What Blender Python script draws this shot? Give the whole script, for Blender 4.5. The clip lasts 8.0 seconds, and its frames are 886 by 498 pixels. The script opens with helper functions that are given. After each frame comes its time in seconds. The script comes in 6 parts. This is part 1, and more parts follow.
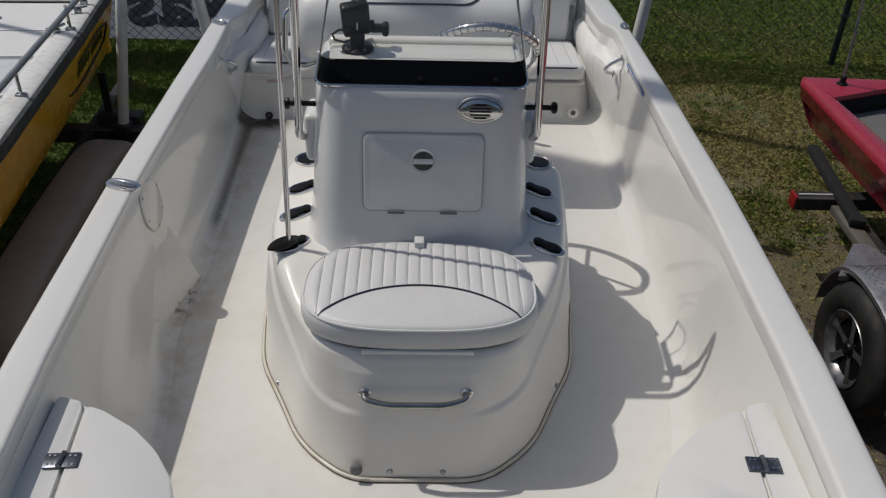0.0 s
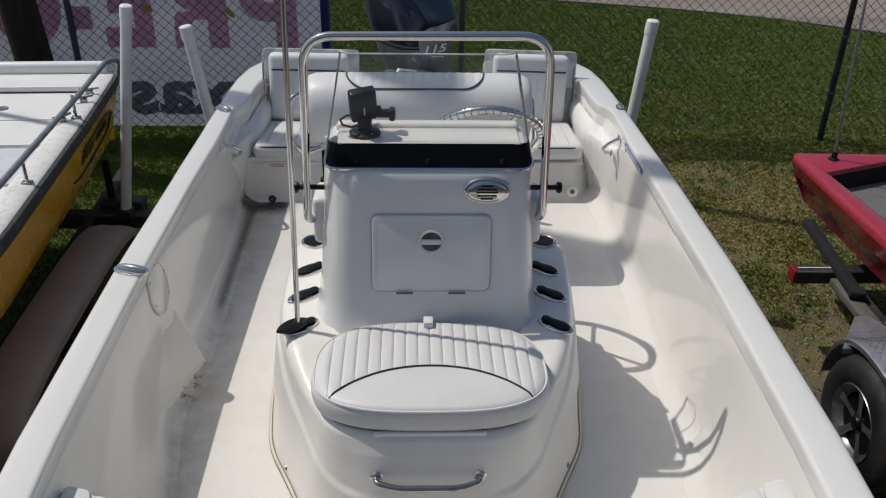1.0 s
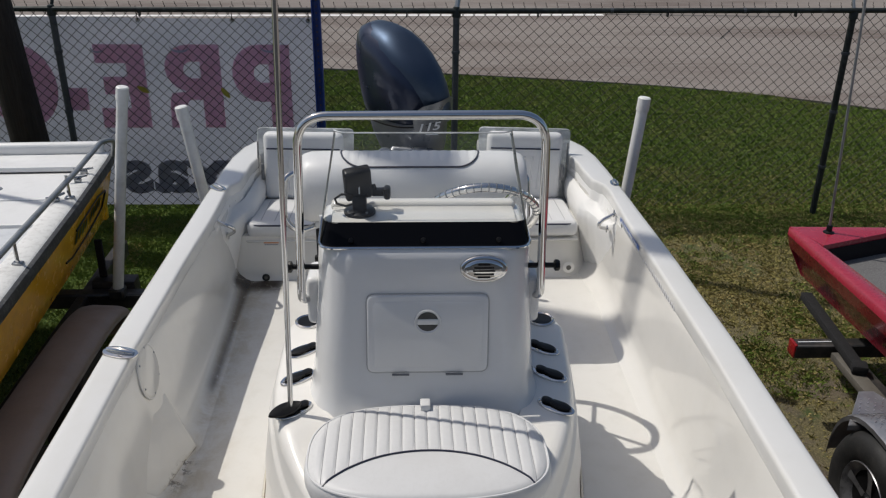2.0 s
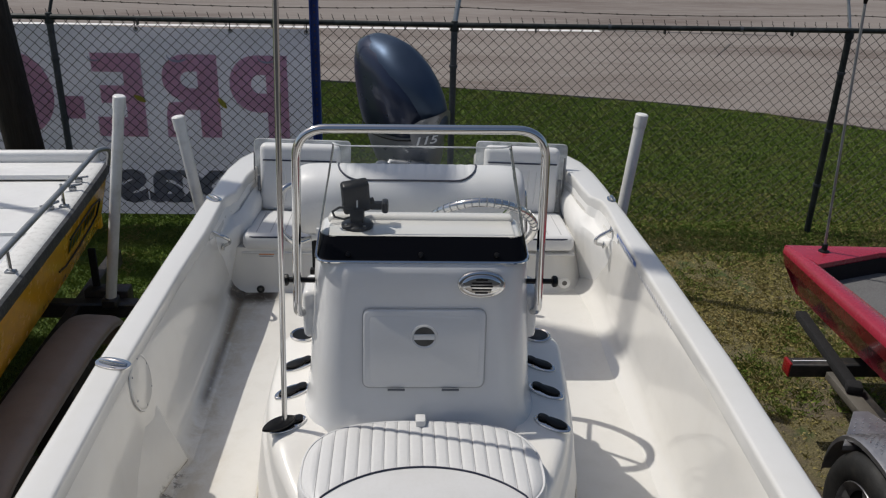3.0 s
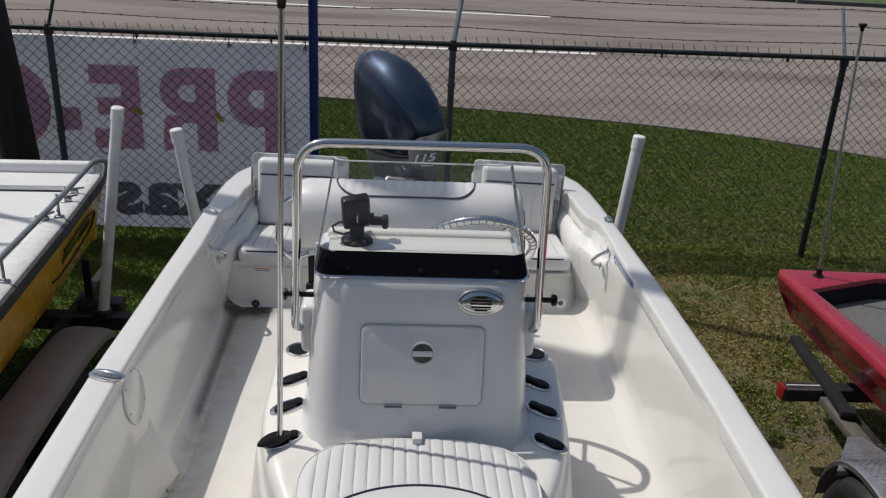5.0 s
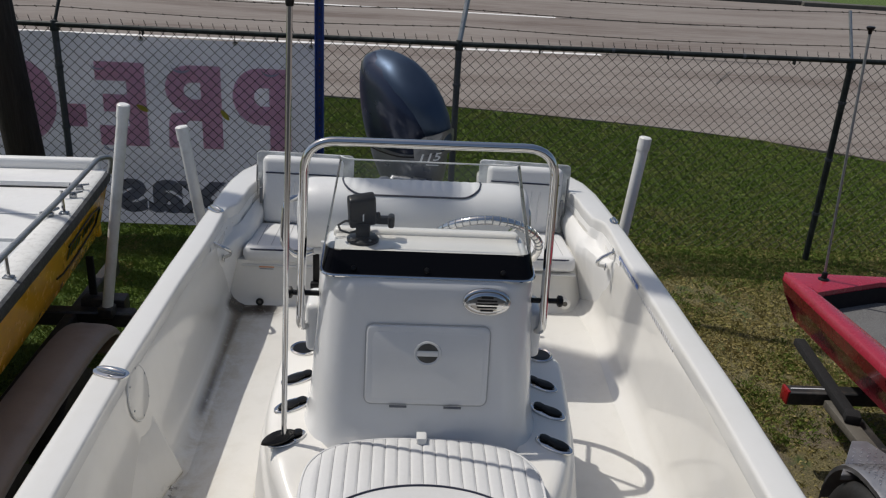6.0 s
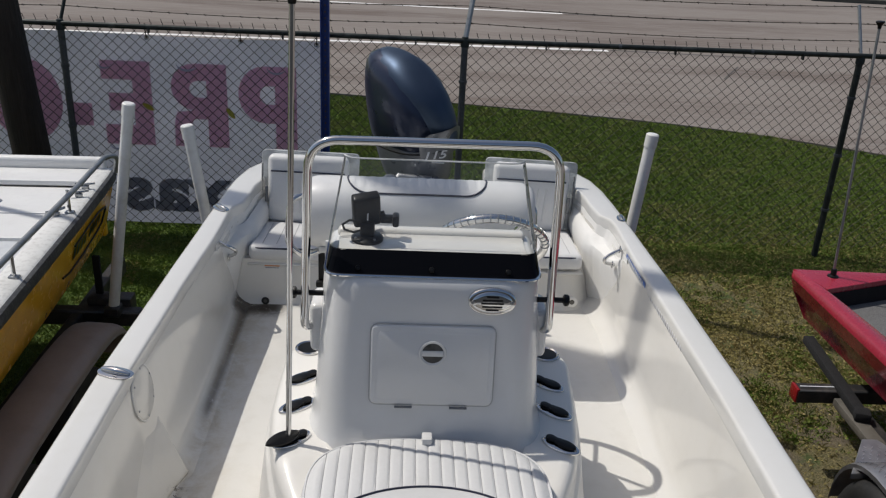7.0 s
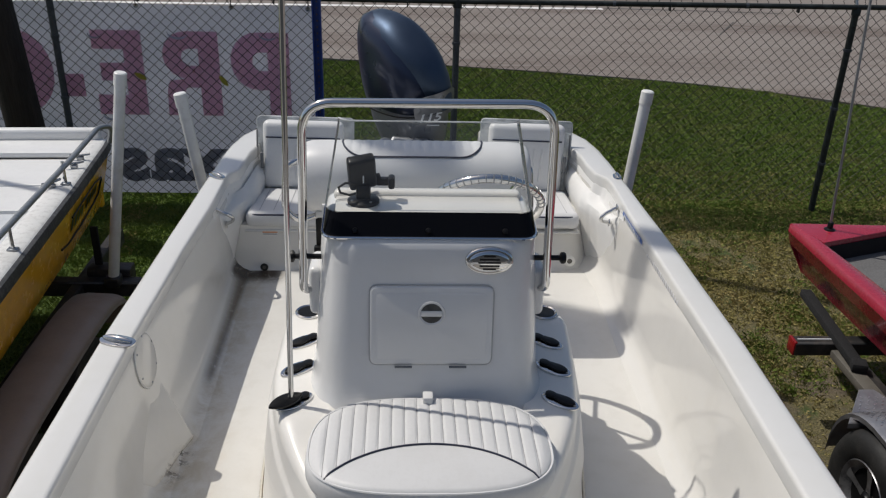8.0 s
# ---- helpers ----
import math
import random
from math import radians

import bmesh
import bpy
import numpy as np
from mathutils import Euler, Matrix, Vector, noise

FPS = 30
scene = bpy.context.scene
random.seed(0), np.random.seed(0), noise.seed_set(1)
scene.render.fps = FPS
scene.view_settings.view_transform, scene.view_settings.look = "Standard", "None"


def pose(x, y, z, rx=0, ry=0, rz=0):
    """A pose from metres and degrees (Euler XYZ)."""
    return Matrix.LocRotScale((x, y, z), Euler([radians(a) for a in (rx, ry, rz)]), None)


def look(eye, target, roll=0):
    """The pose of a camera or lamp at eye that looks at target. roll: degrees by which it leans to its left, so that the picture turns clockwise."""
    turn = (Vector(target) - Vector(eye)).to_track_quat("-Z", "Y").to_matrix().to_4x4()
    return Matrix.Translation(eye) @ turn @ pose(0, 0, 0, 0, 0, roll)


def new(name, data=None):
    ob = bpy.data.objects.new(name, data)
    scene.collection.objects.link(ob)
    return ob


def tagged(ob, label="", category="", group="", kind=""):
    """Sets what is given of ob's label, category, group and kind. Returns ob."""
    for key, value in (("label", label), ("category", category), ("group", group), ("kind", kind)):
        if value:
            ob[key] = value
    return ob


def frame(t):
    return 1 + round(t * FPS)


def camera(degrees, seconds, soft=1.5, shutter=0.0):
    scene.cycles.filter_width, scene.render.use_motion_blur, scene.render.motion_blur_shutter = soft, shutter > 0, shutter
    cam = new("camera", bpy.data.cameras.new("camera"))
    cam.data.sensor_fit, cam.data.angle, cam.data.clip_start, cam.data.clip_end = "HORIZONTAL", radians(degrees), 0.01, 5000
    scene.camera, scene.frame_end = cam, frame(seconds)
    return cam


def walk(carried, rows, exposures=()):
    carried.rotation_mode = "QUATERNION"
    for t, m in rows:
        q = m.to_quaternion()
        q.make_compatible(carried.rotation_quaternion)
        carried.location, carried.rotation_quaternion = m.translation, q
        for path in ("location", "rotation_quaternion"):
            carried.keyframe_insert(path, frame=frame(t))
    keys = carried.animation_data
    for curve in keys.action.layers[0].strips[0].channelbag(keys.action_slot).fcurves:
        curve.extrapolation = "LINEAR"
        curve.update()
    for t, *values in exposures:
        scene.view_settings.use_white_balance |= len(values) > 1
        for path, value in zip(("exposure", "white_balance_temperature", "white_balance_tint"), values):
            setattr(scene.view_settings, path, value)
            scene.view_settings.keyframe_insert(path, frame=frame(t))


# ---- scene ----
cam = camera(54.0, 8.0, soft=1.2)
PATH = [
    (0, (-0.003, 0.22, 3.029), (0.054, 1.851, 1.872), 1.9),
    (0.5, (-0.023, 0.195, 3.037), (0.037, 1.897, 1.988), 1.9),
    (1, (-0.045, 0.21, 3.038), (0.024, 1.939, 2.034), 1.1),
    (1.5, (-0.046, 0.236, 3.029), (0.033, 2.031, 2.152), 0.6),
    (3, (-0.06, 0.27, 3.028), (0.037, 2.09, 2.203), 1.7),
    (3.5, (-0.068, 0.272, 3.025), (0.035, 2.11, 2.244), 2.3),
    (4, (-0.078, 0.276, 3.022), (0.03, 2.114, 2.24), 2.7),
    (4.5, (-0.081, 0.274, 3.02), (0.033, 2.11, 2.237), 2.8),
    (6, (-0.091, 0.281, 3.015), (0.017, 2.118, 2.23), 3.4),
    (6.5, (-0.096, 0.289, 3.013), (0.01, 2.125, 2.227), 3.5),
    (7, (-0.083, 0.302, 3.013), (0.008, 2.136, 2.221), 3.0),
    (7.5, (-0.082, 0.311, 3.009), (0.004, 2.139, 2.202), 2.8),
    (8, (-0.078, 0.288, 3.007), (0.018, 2.088, 2.141), 1.7),
]
walk(cam, [(t, look(eye, target, roll)) for t, eye, target, roll in PATH],
     exposures=[(0, -0.73), (0.5, -0.56), (1.0, -0.42), (1.5, -0.33), (3.0, -0.35), (8.0, -0.35)])


# ---- world and sun ----
SUN_WAY = Vector((0.562, -0.238, -1.0)).normalized()
elevation = math.asin(-SUN_WAY.z)
world = bpy.data.worlds.new("sky_world")
world.use_nodes = True
scene.world = world
sky = world.node_tree.nodes.new("ShaderNodeTexSky")
sky.sky_type = "NISHITA"
sky.sun_disc = False
sky.sun_elevation = elevation
sky.sun_rotation = math.atan2(-SUN_WAY.x, -SUN_WAY.y)
sky.air_density, sky.dust_density, sky.ozone_density = 1.0, 2.2, 0.7
world.node_tree.nodes["Background"].inputs["Strength"].default_value = 0.098
world.node_tree.links.new(sky.outputs[0], world.node_tree.nodes["Background"].inputs["Color"])
sun_data = bpy.data.lights.new("sun", "SUN")
sun_data.energy, sun_data.angle, sun_data.color = 3.6, radians(0.53), (1.0, 0.955, 0.885)
sun = new("sun", sun_data)
sun.matrix_world = look((-6, 3, 12), Vector((-6, 3, 12)) + SUN_WAY)

# ---- materials ----
def mix_rgb(nt, fac, a, b):
    n = nt.nodes.new("ShaderNodeMix")
    n.data_type = "RGBA"
    for sock, v in ((n.inputs[0], fac), (n.inputs[6], a), (n.inputs[7], b)):
        if isinstance(v, (tuple, list)):
            sock.default_value = (*v, 1) if len(v) == 3 else v
        elif isinstance(v, (int, float)):
            sock.default_value = v
        else:
            nt.links.new(v, sock)
    return n.outputs[2]


def noise_node(nt, vec, scale, detail=4, rough=0.55, distort=0.0):
    n = nt.nodes.new("ShaderNodeTexNoise")
    n.inputs["Scale"].default_value, n.inputs["Detail"].default_value = scale, detail
    n.inputs["Roughness"].default_value, n.inputs["Distortion"].default_value = rough, distort
    nt.links.new(vec, n.inputs["Vector"])
    return n.outputs["Fac"]


def ramp(nt, fac, lo, hi, a=0.0, b=1.0):
    n = nt.nodes.new("ShaderNodeMapRange")
    n.interpolation_type = "SMOOTHSTEP"
    for k, v in zip(("From Min", "From Max", "To Min", "To Max"), (lo, hi, a, b)):
        n.inputs[k].default_value = v
    nt.links.new(fac, n.inputs["Value"])
    return n.outputs["Result"]


def maths(nt, op, a, b=0.0):
    n = nt.nodes.new("ShaderNodeMath")
    n.operation = op
    for sock, v in zip(n.inputs, (a, b)):
        if isinstance(v, (int, float)):
            sock.default_value = v
        else:
            nt.links.new(v, sock)
    return n.outputs[0]


def material(name, base, rough=0.5, metal=0.0, c2=None, s2=3.0, lo=0.45, hi=0.75, c3=None, s3=60.0, a3=0.5, bump=0.0,
             bump_scale=200.0, coat=0.0, rough_var=0.08, spec=0.5, stretch=None, per_object=0.0):
    """Base colour with a large blotchy second colour, a fine grain colour, and relief."""
    m = bpy.data.materials.new(name)
    m.use_nodes = True
    nt = m.node_tree
    b = nt.nodes["Principled BSDF"]
    co = nt.nodes.new("ShaderNodeTexCoord").outputs["Object"]
    if stretch:
        mp = nt.nodes.new("ShaderNodeMapping")
        mp.inputs["Scale"].default_value = stretch
        nt.links.new(co, mp.inputs["Vector"])
        co = mp.outputs[0]
    col = tuple(base)
    if c2:
        col = mix_rgb(nt, ramp(nt, noise_node(nt, co, s2, 6, 0.6, 0.3), lo, hi), col, tuple(c2))
    if c3:
        col = mix_rgb(nt, ramp(nt, noise_node(nt, co, s3, 3, 0.6), 0.45, 0.7, 0, a3), col, tuple(c3))
    if per_object:
        hsv = nt.nodes.new("ShaderNodeHueSaturation")
        info = nt.nodes.new("ShaderNodeObjectInfo")
        nt.links.new(maths(nt, "ADD", maths(nt, "MULTIPLY", info.outputs["Random"], per_object), 1 - per_object / 2), hsv.inputs["Value"])
        if isinstance(col, tuple):
            hsv.inputs["Color"].default_value = (*col, 1)
        else:
            nt.links.new(col, hsv.inputs["Color"])
        col = hsv.outputs[0]
    if isinstance(col, tuple):
        b.inputs["Base Color"].default_value = (*col, 1)
    else:
        nt.links.new(col, b.inputs["Base Color"])
    b.inputs["Metallic"].default_value = metal
    b.inputs["Specular IOR Level"].default_value = spec
    if rough_var:
        nt.links.new(ramp(nt, noise_node(nt, co, 14, 5), 0.3, 0.7, max(0.02, rough - rough_var), min(1, rough + rough_var)), b.inputs["Roughness"])
    else:
        b.inputs["Roughness"].default_value = rough
    if coat:
        b.inputs["Coat Weight"].default_value, b.inputs["Coat Roughness"].default_value = coat, 0.06
    if bump:
        bp = nt.nodes.new("ShaderNodeBump")
        bp.inputs["Strength"].default_value, bp.inputs["Distance"].default_value = 1.0, bump
        nt.links.new(noise_node(nt, co, bump_scale, 4), bp.inputs["Height"])
        nt.links.new(bp.outputs[0], b.inputs["Normal"])
    return m


GEL = material("white_gelcoat", (0.70, 0.695, 0.675), 0.22, c2=(0.665, 0.655, 0.62), s2=1.6, c3=(0.64, 0.63, 0.60), s3=24, a3=0.12, coat=0.3, rough_var=0.05)
GEL_SATIN = material("satin_gelcoat", (0.76, 0.755, 0.735), 0.5, c2=(0.72, 0.71, 0.68), s2=2, c3=(0.68, 0.67, 0.64), s3=24, a3=0.15, spec=0.3)
GEL_CREAM = material("cream_gelcoat", (0.705, 0.690, 0.653), 0.13, c2=(0.665, 0.645, 0.595), s2=1.3, c3=(0.61, 0.59, 0.545), s3=12, a3=0.14, coat=0.4, rough_var=0.05)
GEL_CONSOLE = material("console_gelcoat", (0.70, 0.70, 0.695), 0.22, c2=(0.67, 0.668, 0.655), s2=1.8, c3=(0.64, 0.635, 0.61), s3=26, a3=0.12, coat=0.35, rough_var=0.05)
SOLE = material("nonskid_gelcoat", (0.695, 0.68, 0.642), 0.36, c2=(0.645, 0.622, 0.575), s2=1.4, c3=(0.57, 0.55, 0.50), s3=16, a3=0.2, bump=0.0003, bump_scale=420)
VINYL = material("white_vinyl", (0.70, 0.70, 0.695), 0.42, c2=(0.665, 0.665, 0.655), s2=4, c3=(0.63, 0.63, 0.62), s3=90, a3=0.25, bump=0.0003, bump_scale=700)
VINYL_SHEEN = material("grey_white_vinyl", (0.66, 0.66, 0.655), 0.45, c2=(0.61, 0.61, 0.605), s2=5, bump=0.0003, bump_scale=600)
PIPING = material("navy_piping", (0.025, 0.028, 0.05), 0.45, c2=(0.05, 0.05, 0.07), s2=30)
CHROME = material("polished_stainless", (0.65, 0.65, 0.645), 0.06, 1.0, c3=(0.55, 0.55, 0.55), s3=60, a3=0.3, rough_var=0.05)
# darkened base stands in for dark reflections on the handle
DARK_CHROME = material("dark_reflection_chrome", (0.45, 0.44, 0.42), 0.05, 1.0, c2=(0.34, 0.33, 0.31), s2=18, rough_var=0.03)
STEEL = material("dull_stainless", (0.36, 0.37, 0.38), 0.32, 0.9, c2=(0.24, 0.25, 0.26), s2=20, rough_var=0.1)
BLACK = material("black_plastic", (0.005, 0.005, 0.0055), 0.36, c2=(0.010, 0.010, 0.010), s2=18, spec=0.25)
BLACK_GLOSS = material("gloss_black_film", (0.004, 0.004, 0.005), 0.09, rough_var=0.03, spec=0.12)
RUBBER = material("black_rubber", (0.012, 0.012, 0.012), 0.7, c2=(0.028, 0.026, 0.024), s2=12, bump=0.0008, bump_scale=120)
GREY_PLASTIC = material("grey_plastic", (0.16, 0.165, 0.17), 0.45, c2=(0.22, 0.22, 0.22), s2=12)
SCREEN = material("dark_screen", (0.01, 0.012, 0.016), 0.12, rough_var=0.02)
GASKET = material("grey_gasket", (0.42, 0.42, 0.415), 0.5, c2=(0.36, 0.36, 0.355), s2=10)
# dark colour painted in for the shade inside bores, holes and recesses
DARK_GAP = material("shadow_gap", (0.10, 0.095, 0.085), 0.7)
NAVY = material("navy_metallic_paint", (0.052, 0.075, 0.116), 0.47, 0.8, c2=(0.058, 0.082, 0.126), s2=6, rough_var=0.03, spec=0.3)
NAVY_DARK = material("darker_navy", (0.022, 0.030, 0.058), 0.30, 0.5, c2=(0.026, 0.035, 0.066), s2=6, coat=0.4, rough_var=0.03, spec=0.3)
COWL_GREY = material("grey_cowl_paint", (0.14, 0.15, 0.165), 0.34, 0.3, c2=(0.14, 0.15, 0.16), s2=8, coat=0.4)
SILVER = material("silver_marking", (0.6, 0.62, 0.64), 0.35, 0.3)
PVC = material("white_pvc", (0.78, 0.78, 0.76), 0.38, c2=(0.66, 0.65, 0.61), s2=7, c3=(0.55, 0.54, 0.5), s3=50, a3=0.2)
YELLOW = material("yellow_gelcoat", (0.90, 0.47, 0.03), 0.22, c2=(0.84, 0.42, 0.03), s2=2.5, c3=(0.55, 0.28, 0.04), s3=22, a3=0.25, coat=0.3)
WEATHERED = material("weathered_white", (0.76, 0.76, 0.74), 0.42, c2=(0.62, 0.615, 0.59), s2=6, c3=(0.42, 0.41, 0.39), s3=30, a3=0.45, bump=0.0004)
RUB = material("black_rub_rail", (0.035, 0.037, 0.04), 0.55, c2=(0.09, 0.09, 0.09), s2=15, c3=(0.16, 0.16, 0.15), s3=60, a3=0.4)
CARPET = material("grey_carpet", (0.115, 0.114, 0.113), 0.95, c2=(0.09, 0.089, 0.088), s2=6, c3=(0.3, 0.3, 0.3), s3=240, a3=0.6, bump=0.002, bump_scale=500)
BLACK_CARPET = material("black_carpet", (0.008, 0.008, 0.009), 0.95, c2=(0.015, 0.015, 0.016), s2=14, bump=0.002, bump_scale=500)
RED = material("red_metalflake", (0.315, 0.021, 0.043), 0.25, c2=(0.275, 0.017, 0.036), s2=5, c3=(0.46, 0.04, 0.065), s3=300, a3=0.5, coat=0.6)
SHADED_RED = material("shaded_red_gelcoat", (0.16, 0.012, 0.016), 0.25, c2=(0.10, 0.010, 0.014), s2=5, c3=(0.26, 0.02, 0.03), s3=200, a3=0.25, coat=0.6)
HULL_GREY = material("blue_grey_gelcoat", (0.17, 0.18, 0.20), 0.3, c2=(0.11, 0.115, 0.13), s2=4, coat=0.4)
FENDER = material("tan_plastic_fender", (0.29, 0.228, 0.195), 0.5, c2=(0.25, 0.195, 0.165), s2=4, c3=(0.24, 0.21, 0.18), s3=60, a3=0.35)
FENDER_LIP = material("pale_fender_edge", (0.27, 0.235, 0.205), 0.55, c2=(0.19, 0.16, 0.14), s2=9)
FRAME_BLACK = material("black_painted_steel", (0.022, 0.022, 0.023), 0.45, c2=(0.055, 0.05, 0.045), s2=9, c3=(0.12, 0.09, 0.07), s3=40, a3=0.25)
GALV = material("galvanised_steel", (0.33, 0.345, 0.355), 0.42, 0.7, c2=(0.23, 0.24, 0.25), s2=10, c3=(0.42, 0.43, 0.43), s3=60, a3=0.4)
# bunk board colour lowered to paint in the shade on it
STEEL_DULL = material("shade_darkened_board", (0.105, 0.096, 0.080), 0.7, c2=(0.07, 0.064, 0.054), s2=9, c3=(0.15, 0.135, 0.115), s3=60, a3=0.4)
FENCE_DARK = material("dark_weathered_steel", (0.032, 0.038, 0.037), 0.45, 0.2, c2=(0.07, 0.08, 0.078), s2=8, c3=(0.02, 0.018, 0.016), s3=40, a3=0.4, spec=0.2)
WIRE = material("weathered_wire", (0.052, 0.047, 0.041), 0.7, 0.0, c2=(0.095, 0.087, 0.076), s2=5, spec=0.2)
# plate metal darkened to paint its shade; LUG is a brighter copy
ALU = material("shade_dulled_aluminium", (0.34, 0.335, 0.345), 0.45, 0.75, c2=(0.25, 0.245, 0.255), s2=9, rough_var=0.1)
LUG = material("bright_tread", (0.66, 0.66, 0.67), 0.3, 0.8, c2=(0.5, 0.5, 0.5), s2=30)
BLUE_STEEL = material("blue_paint", (0.012, 0.055, 0.30), 0.4, c2=(0.01, 0.04, 0.22), s2=6, c3=(0.06, 0.10, 0.28), s3=50, a3=0.3)
WOOD_POLE = material("creosoted_wood", (0.020, 0.015, 0.012), 0.85, c2=(0.040, 0.031, 0.026), s2=3, c3=(0.015, 0.012, 0.01), s3=40, a3=0.6, bump=0.004, bump_scale=40, stretch=(6, 6, 0.5))
RED_LENS = material("red_lens", (0.24, 0.012, 0.014), 0.25, c2=(0.18, 0.010, 0.01), s2=30)
LABEL_BLUE = material("blue_decal", (0.05, 0.14, 0.45), 0.4, c2=(0.07, 0.17, 0.48), s2=30)
LABEL_PALE = material("pale_decal", (0.62, 0.64, 0.66), 0.45, c2=(0.55, 0.57, 0.6), s2=30)
LABEL_FAINT = material("faded_decal", (0.57, 0.57, 0.59), 0.3, c2=(0.63, 0.63, 0.635), s2=60)
LABEL_ORANGE = material("orange_decal", (0.55, 0.24, 0.10), 0.5, c2=(0.6, 0.3, 0.15), s2=40)


def glass(name, tint, rough=0.02, alpha=0.14):
    """Thin clear sheet: mostly see-through with a real mirror gloss."""
    m = bpy.data.materials.new(name)
    m.use_nodes = True
    nt = m.node_tree
    nt.nodes.remove(nt.nodes["Principled BSDF"])
    tr, gl, df = (nt.nodes.new("ShaderNodeBsdf" + k) for k in ("Transparent", "Glossy", "Diffuse"))
    tr.inputs[0].default_value = (*tint, 1)
    gl.inputs["Roughness"].default_value = rough
    df.inputs[0].default_value = (0.75, 0.77, 0.78, 1)
    fr = nt.nodes.new("ShaderNodeFresnel")
    fr.inputs[0].default_value = 1.45
    co = nt.nodes.new("ShaderNodeTexCoord").outputs["Object"]
    m1, m2 = nt.nodes.new("ShaderNodeMixShader"), nt.nodes.new("ShaderNodeMixShader")
    nt.links.new(ramp(nt, noise_node(nt, co, 9, 5), 0.35, 0.8, alpha * 0.5, alpha * 1.4), m1.inputs[0])
    nt.links.new(tr.outputs[0], m1.inputs[1])
    nt.links.new(df.outputs[0], m1.inputs[2])
    nt.links.new(fr.outputs[0], m2.inputs[0])
    nt.links.new(m1.outputs[0], m2.inputs[1])
    nt.links.new(gl.outputs[0], m2.inputs[2])
    nt.links.new(m2.outputs[0], nt.nodes["Material Output"].inputs["Surface"])
    return m


CLEAR = glass("clear_acrylic", (0.975, 0.985, 0.98), alpha=0.03)
FROST = glass("scuffed_acrylic", (0.84, 0.86, 0.85), 0.1, alpha=0.78)


def add_grime_and_shade(m, colour, x0, x1, y0, y1, z1, scale, lo, hi):
    """Mildew and dirt specks, with painted shade tint, along one run of the floor's edge."""
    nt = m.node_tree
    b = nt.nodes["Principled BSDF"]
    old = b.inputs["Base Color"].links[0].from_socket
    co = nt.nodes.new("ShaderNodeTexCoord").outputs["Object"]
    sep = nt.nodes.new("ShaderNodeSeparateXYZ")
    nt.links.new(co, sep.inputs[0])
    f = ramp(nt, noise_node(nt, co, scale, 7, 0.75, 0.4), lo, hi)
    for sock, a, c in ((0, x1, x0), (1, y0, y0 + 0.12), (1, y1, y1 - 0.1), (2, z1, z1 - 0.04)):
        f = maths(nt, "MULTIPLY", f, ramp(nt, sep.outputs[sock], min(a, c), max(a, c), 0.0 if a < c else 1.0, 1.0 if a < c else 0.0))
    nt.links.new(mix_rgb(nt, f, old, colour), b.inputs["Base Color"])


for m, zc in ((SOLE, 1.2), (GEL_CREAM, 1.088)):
    # broad warm tint: dirt plus the bounce-warmed shade on the port floor
    add_grime_and_shade(m, (0.50, 0.44, 0.34), -0.82, -0.60, 1.5, 4.15, zc, 6, 0.34, 0.66)
    add_grime_and_shade(m, (0.105, 0.080, 0.055), -0.826, -0.798, 3.08, 4.25, zc, 30, 0.22, 0.46)
    # stern corner: brown dirt and the shade there, both put into the colour
    add_grime_and_shade(m, (0.050, 0.034, 0.020), -0.70, -0.60, 3.93, 4.30, zc + 0.03, 14, 0.30, 0.50)
    add_grime_and_shade(m, (0.040, 0.026, 0.014), -0.86, -0.76, 2.52, 2.80, zc + 0.004, 24, 0.50, 0.58)

# ---- building helpers ----
def finish(name, bm, mat, angle=38):
    bmesh.ops.recalc_face_normals(bm, faces=bm.faces)
    me = bpy.data.meshes.new(name)
    bm.to_mesh(me)
    bm.free()
    me.materials.append(mat)
    me.polygons.foreach_set("use_smooth", [True] * len(me.polygons))
    me.set_sharp_from_angle(angle=radians(angle))
    return me


def part(name, bm, mat, parent, label="", angle=38):
    """One bmesh, in the world's metres, as one mesh object under a thing or a part."""
    ob = new(name, bm if isinstance(bm, bpy.types.Mesh) else finish(name, bm, mat, angle))
    ob.parent = parent
    if parent.type == "EMPTY":
        ob.matrix_parent_inverse = Matrix.Translation(-parent.location)
    if label:
        ob["label"] = label
    return ob


def thing(name, at, label, category, group="", kind=""):
    ob = new(name)
    ob.empty_display_size = 0.1
    ob.location = at
    return tagged(ob, label, category, group, kind)


def solid(name, bm, mat, label, category, group="", kind="", angle=38):
    return tagged(new(name, finish(name, bm, mat, angle)), label, category, group, kind)


def box(c, s, bev=0.0, seg=2, m=None):
    bm = bmesh.new()
    bmesh.ops.create_cube(bm, size=1)
    bmesh.ops.scale(bm, vec=s, verts=bm.verts)
    if bev:
        bmesh.ops.bevel(bm, geom=bm.edges[:], offset=bev, segments=seg, affect="EDGES", profile=0.5)
    if m is not None:
        bmesh.ops.transform(bm, matrix=m, verts=bm.verts)
    bmesh.ops.translate(bm, vec=c, verts=bm.verts)
    return bm


def join(*bms):
    out = bmesh.new()
    for b in bms:
        me = bpy.data.meshes.new("joining")
        b.to_mesh(me)
        b.free()
        out.from_mesh(me)
        bpy.data.meshes.remove(me)
    return out


